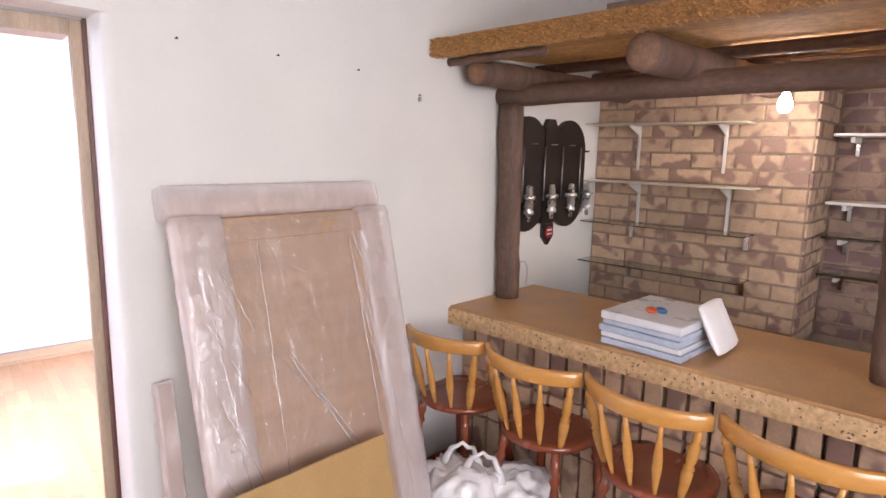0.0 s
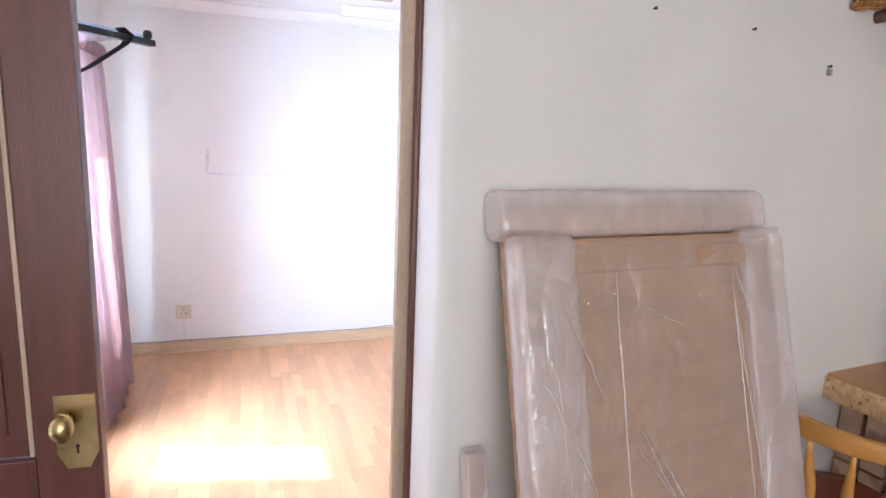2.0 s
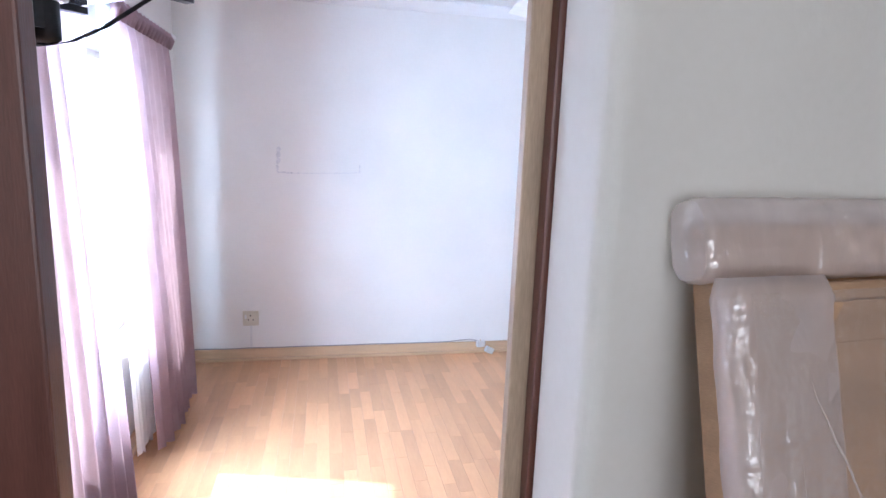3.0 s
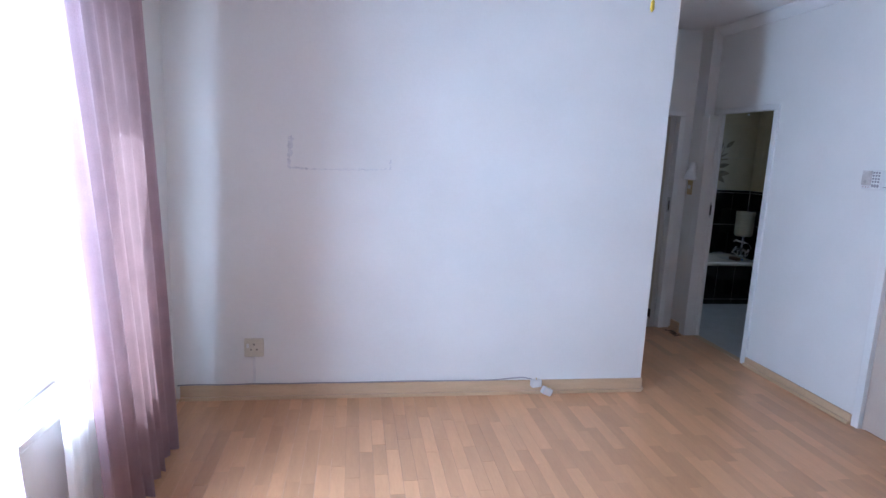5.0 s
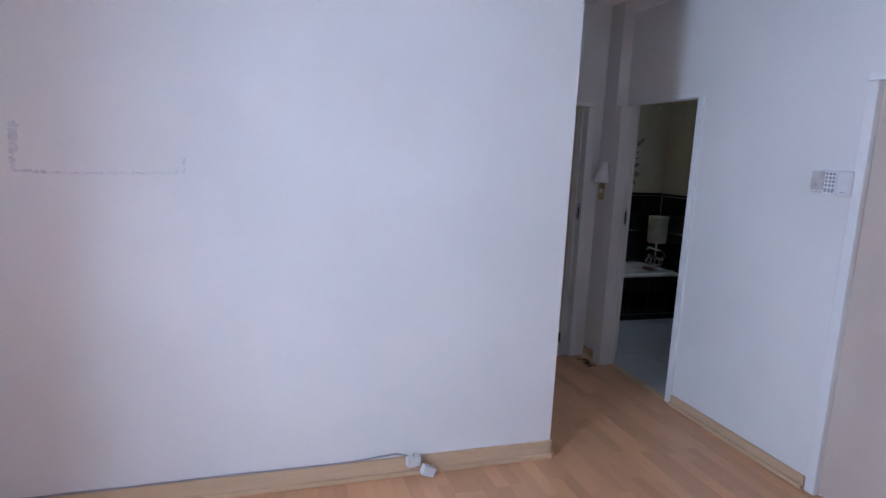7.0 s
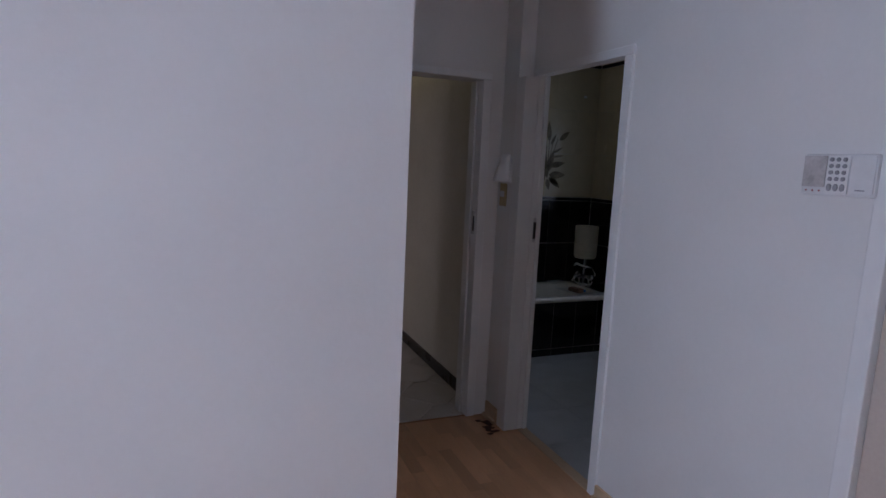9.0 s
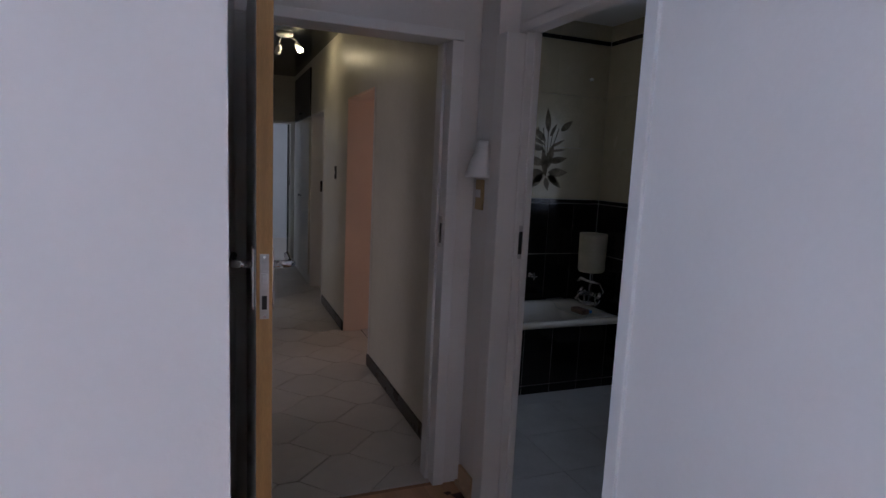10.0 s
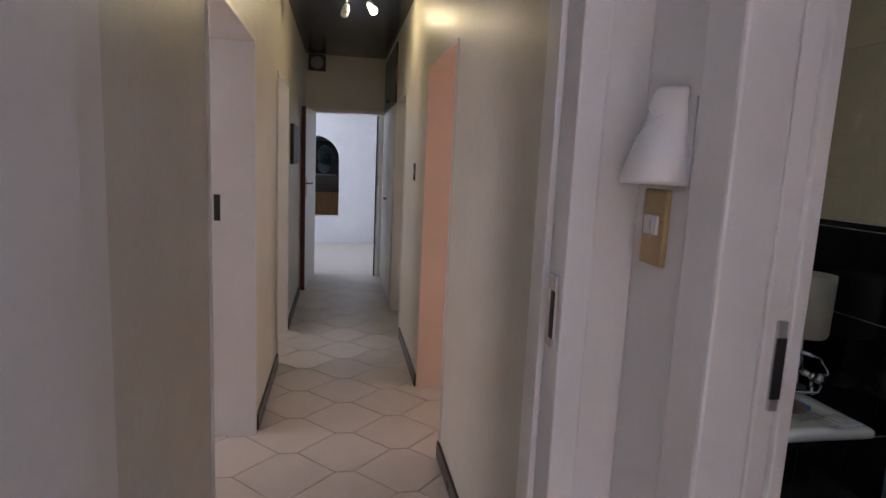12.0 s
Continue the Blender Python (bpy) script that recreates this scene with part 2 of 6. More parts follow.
# darker copy of the face brick, with more burnt cover, for the recess wall
M["brick_far"] = face_brick("darker_purple_face_brick", (0.36, 0.24, 0.175), (0.17, 0.10, 0.095), 0.52)
M["mortar"] = mat("grey_mortar", (0.33, 0.24, 0.17), 0.9, var=0.12, scale=20, fine=120, bump=0.4)
M["white_metal"] = mat("white_enamelled_metal", (0.7, 0.67, 0.62), 0.4, var=0.06, bump=0.03)
M["glass"] = glass("clear_glass")
M["glass_shelf"] = glass("green_edged_glass_shelf", (0.86, 0.95, 0.9))
M["dark_wood"] = mat("black_stained_wood", (0.022, 0.015, 0.012), 0.4, var=0.25, scale=6, stretch=(5, 5, 0.8), bump=0.1)
M["red"] = mat("red_label", (0.35, 0.02, 0.02), 0.5, var=0.08)
M["white_print"] = mat("white_print", (0.75, 0.72, 0.7), 0.6, var=0.03)
M["paper"] = mat("printed_white_paper_pack", (0.78, 0.78, 0.80), 0.3, var=0.05, scale=9, fine=40, bump=0.12, coat=0.5)
M["paper_blue"] = mat("blue_grey_paper_pack", (0.52, 0.58, 0.70), 0.3, var=0.08, scale=9, fine=40, bump=0.12, coat=0.5)
M["orange"] = mat("orange_plastic", (0.7, 0.12, 0.03), 0.4, var=0.05)
M["blue"] = mat("blue_plastic", (0.02, 0.16, 0.45), 0.4, var=0.05)
M["curtain"] = cloth("dusty_mauve_curtain_cloth", (0.33, 0.23, 0.245), 0.30)
M["lace"] = cloth("white_net_curtain", (0.85, 0.85, 0.85), 0.7)
M["plastic"] = mat("ivory_plastic", (0.62, 0.56, 0.45), 0.4, var=0.05, scale=15, bump=0.02)
M["plastic_white"] = mat("white_plastic", (0.72, 0.71, 0.7), 0.4, var=0.04, scale=15, bump=0.02)
M["grey_cable"] = mat("grey_cable", (0.32, 0.31, 0.32), 0.5, var=0.1)
M["smudge"] = mat("grey_wall_smudge", (0.66, 0.65, 0.66), 0.8, var=0.08, scale=25, bump=0.05)
M["cover"] = mat("smoky_grey_plastic_cover", (0.54, 0.50, 0.48), 0.3, var=0.12, scale=20, bump=0.02)
M["beige_door"] = mat("beige_door_paint", (0.56, 0.47, 0.40), 0.5, var=0.04, scale=3, bump=0.05)
M["door_edge"] = mat("raw_door_lipping", (0.52, 0.30, 0.11), 0.5, var=0.12, scale=6, stretch=(6, 6, 0.5), bump=0.06)
M["black_tile"] = mat("black_glazed_tile", (0.012, 0.010, 0.010), 0.12, var=0.25, scale=12, bump=0.02, piece=0.2)
M["cream_tile"] = mat("cream_glazed_tile", (0.52, 0.46, 0.32), 0.22, var=0.04, scale=8, bump=0.02, piece=0.03)
M["grout"] = mat("pale_grout", (0.55, 0.53, 0.5), 0.8, var=0.08)
M["grout_dark"] = mat("dark_grout", (0.04, 0.03, 0.03), 0.85, var=0.15)
M["floor_tile"] = mat("mottled_cream_floor_tile", (0.64, 0.59, 0.53), 0.36, var=0.025, scale=9, fine=50, bump=0.0, piece=0.05, rvar=0.03)
M["bath_floor"] = mat("pale_grey_floor_tile", (0.50, 0.50, 0.50), 0.35, var=0.05, scale=7, bump=0.03, piece=0.04)
M["enamel"] = mat("cream_bath_enamel", (0.68, 0.64, 0.56), 0.18, var=0.03, scale=6, bump=0.0, coat=0.4)
M["ceramic"] = mat("white_ceramic", (0.78, 0.79, 0.8), 0.12, var=0.02, scale=6, bump=0.0, coat=0.5)
M["melamine"] = mat("white_melamine", (0.74, 0.75, 0.77), 0.35, var=0.02, scale=5, bump=0.02)
M["shade"] = cloth("cream_fabric_shade", (0.72, 0.66, 0.52), 0.35)
M["opal"] = mat("opal_white_plastic", (0.75, 0.75, 0.74), 0.3, var=0.02, bump=0.0)
M["decal"] = mat("grey_brown_tile_print", (0.24, 0.20, 0.14), 0.85, var=0.2, scale=14, bump=0.0, spec=0.1)
M["switch_plate"] = mat("aged_ivory_switch_plastic", (0.50, 0.36, 0.18), 0.45, var=0.06, scale=15, bump=0.02)
M["hall_skirt"] = mat("dark_tile_skirting", (0.03, 0.025, 0.025), 0.3, var=0.2, scale=12, bump=0.03)
M["bulb"] = glow("lit_bulb", (1.0, 0.83, 0.45), 30)
M["bulb_bar"] = glow("lit_bar_bulb", (1.0, 0.92, 0.8), 30)
M["far_white"] = mat("cool_white_far_wall", (0.75, 0.77, 0.8), 0.7, var=0.02, bump=0.06)
M["picture_dark"] = mat("dark_print", (0.02, 0.03, 0.045), 0.4, var=0.3, scale=14, bump=0.0)
M["picture_pale"] = mat("pale_blue_print", (0.35, 0.5, 0.65), 0.4, var=0.35, scale=30, bump=0.0)
M["stone_far"] = mat("grey_green_far_wall", (0.28, 0.28, 0.25), 0.7, var=0.08, bump=0.06)
M["bar_floor"] = mat("dark_brown_bar_floor", (0.09, 0.05, 0.035), 0.45, var=0.2, scale=3, bump=0.1)
M["yellow"] = mat("yellow_sponge", (0.65, 0.45, 0.05), 0.85, var=0.15, scale=60, bump=0.3)
M["soil"] = mat("dry_garden_ground", (0.74, 0.71, 0.66), 0.95, var=0.06, scale=2, bump=0.5)
M["mirror_plate"] = mat("tinted_glass_plate", (0.45, 0.55, 0.72), 0.05, var=0.03, bump=0.0, metal=0.85)

# ---------- mesh helpers ----------


def box(bm, x0, y0, z0, x1, y1, z1, bevel=0.0):
    r = bmesh.ops.create_cube(bm, size=1, matrix=Matrix.Translation(((x0 + x1) / 2, (y0 + y1) / 2, (z0 + z1) / 2)) @ Matrix.Diagonal((abs(x1 - x0), abs(y1 - y0), abs(z1 - z0), 1)))
    if bevel:
        es = list({e for v in r["verts"] for e in v.link_edges})
        bmesh.ops.bevel(bm, geom=es, offset=bevel, segments=2, profile=0.6, affect="EDGES")
    return bm


def B(*a, **k):
    return box(bmesh.new(), *a, **k)


def loft(bm, rings, cap=True, smooth=True):
    """Skin between rings of equal count."""
    vs = [[bm.verts.new(p) for p in r] for r in rings]
    n = len(vs[0])
    for a, b in zip(vs, vs[1:]):
        for i in range(n):
            f = bm.faces.new((a[i], a[(i + 1) % n], b[(i + 1) % n], b[i]))
            f.smooth = smooth
    if cap:
        bm.faces.new(vs[0][::-1])
        bm.faces.new(vs[-1])
    return bm


def tube(bm, pts, rad, seg=10, cap=True):
    """A round rod along pts; rad: one radius or one for each point."""
    pts = [Vector(p) for p in pts]
    rads = rad if isinstance(rad, (list, tuple)) else [rad] * len(pts)
    rings = []
    for i, p in enumerate(pts):
        d = (pts[min(i + 1, len(pts) - 1)] - pts[max(i - 1, 0)]).normalized()
        a = d.orthogonal().normalized() if i == 0 else (a - d * a.dot(d)).normalized()
        b = d.cross(a)
        rings.append([p + (a * math.cos(2 * math.pi * k / seg) + b * math.sin(2 * math.pi * k / seg)) * rads[i] for k in range(seg)])
    return loft(bm, rings, cap)


def lathe(bm, profile, m=None, seg=20, cap=True):
    """Turn (radius, height) pairs round z."""
    m = m or Matrix()
    rings = [[m @ Vector((max(r, 1e-4) * math.cos(2 * math.pi * k / seg), max(r, 1e-4) * math.sin(2 * math.pi * k / seg), z)) for k in range(seg)] for r, z in profile]
    return loft(bm, rings, cap)


def slab(bm, outline, lo, hi, axis="z"):
    """A prism over a 2D outline, along an axis."""
    put = {"z": lambda p, h: (p[0], p[1], h), "y": lambda p, h: (p[0], h, p[1]), "x": lambda p, h: (h, p[0], p[1])}[axis]
    loft(bm, [[put(p, lo) for p in outline], [put(p, hi) for p in outline]], True, False)
    bmesh.ops.recalc_face_normals(bm, faces=bm.faces)
    return bm


def mesh(name, bm, material):
    bmesh.ops.recalc_face_normals(bm, faces=bm.faces)
    me = bpy.data.meshes.new(name)
    bm.to_mesh(me)
    bm.free()
    me.materials.append(material)
    return me


def part(name, bm, material, parent=None, label="", m=None):
    ob = new(name, mesh(name, bm, material))
    if parent:
        ob.parent = parent
    if m is not None:
        ob.matrix_basis = m
    if label:
        ob["label"] = label
    return ob


def thing(name, m, label, category, group="", kind=""):
    ob = new(name)
    ob.empty_display_size = 0.1
    ob.matrix_basis = m
    return tagged(ob, label, category, group, kind)


def fixed(name, bm, material, label, category, m=None, kind="structure"):
    return tagged(part(name, bm, material, None, "", m), label, category, "", kind)


def walls(bm, axis, face, thick, lo, hi, z1, holes=(), z0=0.0):
    """A wall with its face at a place on an axis, as blocks round its holes (a, b, sill, head)."""
    def blk(a, b, c, d):
        if b - a > 1e-4 and d - c > 1e-4:
            if axis == "x":
                box(bm, face, a, c, face + thick, b, d)
            else:
                box(bm, a, face, c, b, face + thick, d)
    at = lo
    for a, b, s, h in sorted(holes):
        blk(at, a, z0, z1)
        blk(a, b, z0, s)
        blk(a, b, h, z1)
        at = b
    blk(at, hi, z0, z1)
    return bm

# ---------- setting: bar room (its walls stand 5.7 degrees off the house) ----------
def bar_back_wall():
    """The wall round the doorway; its corner at the opening is plastered round."""
    bm = walls(bmesh.new(), "y", 0.0, 0.14, -3.2, 3.9, 3.0, [(-1.47, 0.03, -0.01, 2.17)])
    arc = [(0.03 - 0.03 * math.sin(a), 0.03 - 0.03 * math.cos(a)) for a in [math.pi / 2 * k / 8 for k in range(9)]]
    loft(bm, [[(u, v, z) for u, v in arc + [(0.0, 0.14), (0.03, 0.14)]] for z in (0.0, 2.17)], True, False)
    return bm


fixed("wall_bar_back", bar_back_wall(), M["plaster_bar"],
      "cream painted plaster wall between bar and lounge", "wall", BAR)
fixed("wall_bar_left", walls(bmesh.new(), "x", -3.2, -0.15, -5.2, 0.14, 3.0), M["plaster_bar"], "plain cream plaster side wall", "wall", BAR)
fixed("wall_bar_front", walls(bmesh.new(), "y", -5.2, -0.15, -3.35, 4.05, 3.0, [(-2.0, 1.4, 0.8, 2.4)]), M["plaster_bar"],
      "plain cream plaster wall with a wide window", "wall", BAR)
fixed("wall_bar_right", walls(bmesh.new(), "x", 3.9, 0.15, -5.2, 0.14, 3.0), M["plaster_bar"], "plain cream plaster end wall", "wall", BAR)
fixed("floor_bar", B(-3.35, -5.35, -0.1, 4.05, 0.135, 0.0), M["bar_floor"], "dark brown bar room floor", "floor", BAR)
fixed("ceiling_bar", B(1.25, -5.35, 3.0, 4.05, 0.14, 3.1), M["roof_timber"], "dark stained timber board ceiling over the bar", "ceiling", BAR)
# out of view; white is chosen to reflect light onto the package and stools
fixed("ceiling_bar_room", B(-3.35, -5.35, 3.0, 1.249, 0.14, 3.1), M["ceiling"], "unseen bar room ceiling, made white to bounce light", "ceiling", BAR)

# ---------- setting: lounge and passage ----------
WIN = (2.42, 5.03, 0.62, 2.15)
fixed("wall_lounge_left", walls(bmesh.new(), "x", -0.79, -0.22, 2.26, 6.0, 2.95, [WIN]), M["plaster"], "white plaster wall with a curtained window", "wall")
fixed("wall_lounge_far", walls(bmesh.new(), "y", 5.84, 0.14, -1.0, 2.352, 2.95), M["plaster"], "white plaster wall with a smudged rectangle", "wall")
fixed("wall_passage_left", walls(bmesh.new(), "x", 2.35, -0.14, 5.98, 7.30, 2.95), M["plaster"], "white plaster wall beside the open door", "wall")
fixed("wall_lounge_right", walls(bmesh.new(), "x", 3.51, 0.05, 2.26, 7.13, 2.95, [(4.36, 5.2, -0.01, 2.04), (6.33, 7.05, -0.01, 2.05)]), M["plaster"],
      "white plaster wall with bathroom door opening", "wall")
fixed("wall_pier", B(3.418, 7.132, 0, 3.56, 7.40, 2.95), M["plaster"], "short white plaster pier between two door frames", "wall")
fixed("wall_lounge_near", walls(bmesh.new(), "y", 2.16, 0.1, -1.0, 1.2, 2.95, [(-0.85, 0.625, -0.01, 2.17)]), M["plaster"], "white plaster wall around the bar doorway", "wall")
fixed("ceiling_lounge", B(-1.0, 2.16, 2.80, 3.65, 7.42, 2.96), M["ceiling"], "white painted lounge ceiling", "ceiling")
fixed("floor_lounge", B(-1.0, 2.0, -0.12, 3.62, 7.36, -0.008), M["under"], "wood laminate floor of lounge and passage", "floor")

# ---------- setting: corridor ----------
CX0, CX1, HY = 2.45, 3.39, 7.30
fixed("wall_hall_door", walls(bmesh.new(), "y", HY, 0.13, 2.21, 3.416, 2.95, [(2.435, 3.30, -0.01, 2.05)]), M["plaster"], "white plaster wall around the corridor door", "wall")
fixed("wall_corridor_left", walls(bmesh.new(), "x", CX0, -0.22, 7.43, 13.52, 2.9, [(8.28, 9.33, -0.01, 2.03), (10.385, 11.21, -0.01, 2.03)]), M["hall_paint"],
      "cream satin painted corridor wall with door openings", "wall")
fixed("wall_corridor_right", walls(bmesh.new(), "x", CX1, 0.16, 7.43, 13.52, 2.9, [(9.01, 9.92, -0.01, 2.04), (11.06, 11.9, -0.01, 2.03), (11.98, 13.4, 0.1, 2.6)]), M["hall_paint"],
      "cream satin painted corridor wall with door openings", "wall")
fixed("wall_corridor_end", walls(bmesh.new(), "y", 13.52, 0.14, 0.2, 5.5, 2.9, [(2.54, 3.35, -0.01, 2.01)]), M["hall_paint"], "cream end wall around the far doorway", "wall")
fixed("ceiling_corridor", B(2.23, 7.43, 2.66, 3.55, 13.52, 2.9), M["black_ceiling"], "glossy black painted corridor ceiling", "ceiling")
fixed("floor_corridor", B(2.2, 7.36, -0.12, 3.56, 13.66, -0.006), M["grout_dark"], "tiled corridor floor with dark joints", "floor")

# rooms seen through the doorways
fixed("wall_room_a_left", walls(bmesh.new(), "x", -1.2, -0.15, 7.44, 12.6, 2.9), M["plaster"], "plain white bedroom wall", "wall")
fixed("wall_room_a_divide", B(-1.2, 9.75, 0, 2.228, 9.87, 2.9), M["plaster"], "plain white wall between two bedrooms", "wall")
fixed("wall_room_a_near", B(-1.2, 7.32, 0, 2.228, 7.44, 2.9), M["plaster"], "plain white bedroom wall", "wall")
fixed("wall_room_b_far", B(-1.2, 12.6, 0, 2.228, 12.72, 2.9), M["plaster"], "plain white bedroom wall", "wall")
fixed("floor_room_a", B(-1.35, 7.44, -0.12, 2.2, 12.6, -0.004), M["skirt"], "pale wood bedroom floor", "floor")
fixed("ceiling_room_a", B(-1.35, 7.32, 2.9, 2.22, 12.72, 3.0), M["ceiling"], "white bedroom ceiling", "ceiling")
fixed("wall_pink_far", B(3.552, 9.93, 0, 6.2, 10.05, 2.9), M["pink"], "salmon painted room wall", "wall")
fixed("wall_pink_near", B(3.552, 8.97, 0, 6.2, 9.0, 2.9), M["pink"], "salmon painted room wall", "wall")
fixed("wall_pink_end", B(6.2, 8.97, 0, 6.3, 10.05, 2.9), M["pink"], "salmon painted room wall", "wall")
fixed("ceiling_pink_room", B(3.552, 8.97, 2.9, 6.3, 10.05, 3.0), M["ceiling"], "white ceiling of the salmon room", "ceiling")
fixed("floor_pink_room", B(3.56, 8.97, -0.12, 6.3, 10.05, -0.003), M["floor_tile"], "pale tiled floor of the salmon room", "floor")
fixed("wall_store_back", B(4.2, 10.2, 0, 4.3, 13.5, 2.9), M["hall_paint"], "cream wall of a dim side room", "wall")
fixed("floor_store", B(3.56, 10.06, -0.12, 4.3, 13.5, -0.003), M["floor_tile"], "pale tiled floor of a side room", "floor")
fixed("ceiling_store", B(3.552, 10.06, 2.9, 4.3, 13.5, 3.0), M["ceiling"], "white ceiling of a side room", "ceiling")

# far room with an arch
FY = 16.4


def arch_wall():
    bm = bmesh.new()
    x0, x1, spring, r = 2.05, 2.85, 1.42, 0.40
    box(bm, 0.2, FY, 0, x0, FY + 0.16, 2.9)
    box(bm, x1, FY, 0, 5.5, FY + 0.16, 2.9)
    n = 14
    xc = (x0 + x1) / 2
    for i in range(n):
        a, b = math.pi * i / n, math.pi * (i + 1) / n
        pa, pb = (xc + r * math.cos(a), spring + r * math.sin(a)), (xc + r * math.cos(b), spring + r * math.sin(b))
        slab(bm, [pa, (pa[0], 2.9), (pb[0], 2.9), pb], FY, FY + 0.16, "y")
    return bm


fixed("wall_far_arch", arch_wall(), M["far_white"], "white far wall with a round-headed arch opening", "wall")
fixed("wall_far_back", B(0.2, 18.2, 0, 5.5, 18.3, 2.9), M["stone_far"], "grey-green wall seen through the arch", "wall")
fixed("wall_far_left", walls(bmesh.new(), "x", 0.2, -0.1, 13.52, 18.3, 2.9, [(14.2, 15.8, 0.8, 2.2)]), M["far_white"], "white far room wall with a window", "wall")
fixed("wall_far_right", B(5.5, 13.52, 0, 5.6, 18.3, 2.9), M["far_white"], "plain white far room wall", "wall")
fixed("ceiling_far", B(0.1, 13.52, 2.9, 5.6, 18.3, 3.0), M["ceiling"], "white far room ceiling", "ceiling")
fixed("floor_threshold", B(2.50, 13.15, -0.006, 3.385, 13.659, -0.0015), M["floor_tile"], "pale tiled threshold under the far doorway", "floor")
fixed("floor_far", B(0.1, 13.66, -0.12, 5.6, 18.3, -0.003), M["floor_tile"], "pale tiled far room floor", "floor")

# bathroom
BX, BY = 5.19, 8.78
fixed("wall_bath_back", B(3.55, BY, 0, BX + 0.15, BY + 0.15, 2.95), M["grout"], "bathroom wall tiled black below and cream above", "wall")
fixed("wall_bath_right", walls(bmesh.new(), "x", BX, 0.2, 5.6, BY, 2.95, [(7.05, 8.13, 1.14, 1.96)]), M["grout"], "tiled bathroom wall with a barred window", "wall")
fixed("wall_bath_left", B(3.552, 7.402, 0, 3.57, BY, 2.95), M["cream_tile"], "cream tiled bathroom wall", "wall")
fixed("wall_bath_near", B(3.562, 5.5, 0, BX + 0.2, 5.6, 2.95), M["cream_tile"], "cream tiled bathroom wall", "wall")
fixed("ceiling_bath", B(3.562, 5.5, 2.62, BX + 0.2, BY + 0.15, 2.95), M["ceiling"], "white bathroom ceiling", "ceiling")
fixed("floor_bath", B(3.5, 5.5, -0.12, BX + 0.2, BY + 0.15, -0.006), M["grout"], "pale grey tiled bathroom floor", "floor")

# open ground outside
# added emissive panels: they whiten the window views and light the rooms
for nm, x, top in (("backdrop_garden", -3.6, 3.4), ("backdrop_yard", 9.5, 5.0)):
    fixed(nm, B(x, -8, -0.449, x + 0.1, 26, top), glow("backdrop_glow", (0.93, 0.97, 1.0), 2.4), "added glowing panel for the bright outdoors beyond the windows", "backdrop")
fixed("ground", B(-400, -400, -0.6, 400, 400, -0.45), M["soil"], "dry ground around the house", "ground")
for nm, b in (("roof_lounge", (-1.4, 2.0, 3.0, 6.6, 18.6, 3.12)), ):
    fixed(nm, B(*b), M["roof_timber"], "flat roof over the house", "roof")

# ---------- bar things ----------


def bar_door():
    t = thing("door_1", BAR @ pose(-0.685, 0.098, 0, 0, 0, -8), "dark brown panelled door leaf with brass lock plate, standing ajar", "door", "", "structure")
    w, th, h = 0.74, 0.04, 2.12
    part("stile", B(-0.115, 0, 0.012, 0, th, h, bevel=0.004), M["frame_dark"], t)
    part("stile", B(-w, 0, 0.012, -w + 0.115, th, h, bevel=0.004), M["frame_dark"], t)
    for z0, z1 in ((0.012, 0.24), (1.0, 1.14), (h - 0.13, h)):
        part("rail", B(-w + 0.116, 0.001, z0, -0.116, th - 0.001, z1, bevel=0.003), M["frame_dark"], t)
    for z0, z1 in ((0.245, 0.995), (1.145, h - 0.135)):
        bm = B(-w + 0.118, 0.012, z0, -0.118, 0.026, z1)
        box(bm, -w + 0.16, 0.006, z0 + 0.045, -0.16, 0.013, z1 - 0.045, bevel=0.003)
        part("panel", bm, M["frame_dark"], t)
        for x in (-0.126, -w + 0.117):
            part("bead", B(x, 0.004, z0, x + 0.009, 0.014, z1, bevel=0.002), M["frame_pale"], t, "pale bead")
    bm = bmesh.new()
    slab(bm, [(-0.076, 1.150), (-0.060, 1.118), (-0.020, 1.118), (-0.004, 1.150), (-0.004, 1.272), (-0.076, 1.272)], -0.005, 0.0, "y")
    pl = part("lock_plate", bm, M["brass"], t, "brass lock plate with clipped corners")
    part("knob", lathe(bmesh.new(), [(0.011, 0), (0.011, 0.02), (0.018, 0.026), (0.025, 0.036), (0.026, 0.046), (0.020, 0.056), (0.0, 0.06)],
                       pose(-0.052, -0.004, 1.222, 90, 0, 0) @ Matrix.Diagonal((0.8, 1.1, 1, 1))), M["brass"], pl, "oval brass knob")
    bm = lathe(bmesh.new(), [(0.004, 0), (0.004, 0.001)], pose(-0.040, -0.0052, 1.165, 90), 10)
    box(bm, -0.042, -0.0062, 1.149, -0.038, -0.0052, 1.165)
    part("keyhole", bm, M["black"], pl)
    for z in (1.262, 1.128):
        part("screw", lathe(bmesh.new(), [(0.003, 0), (0.003, 0.001)], pose(-0.04, -0.0052, z, 90), 8), M["steel"], pl)
    return t


bar_door()


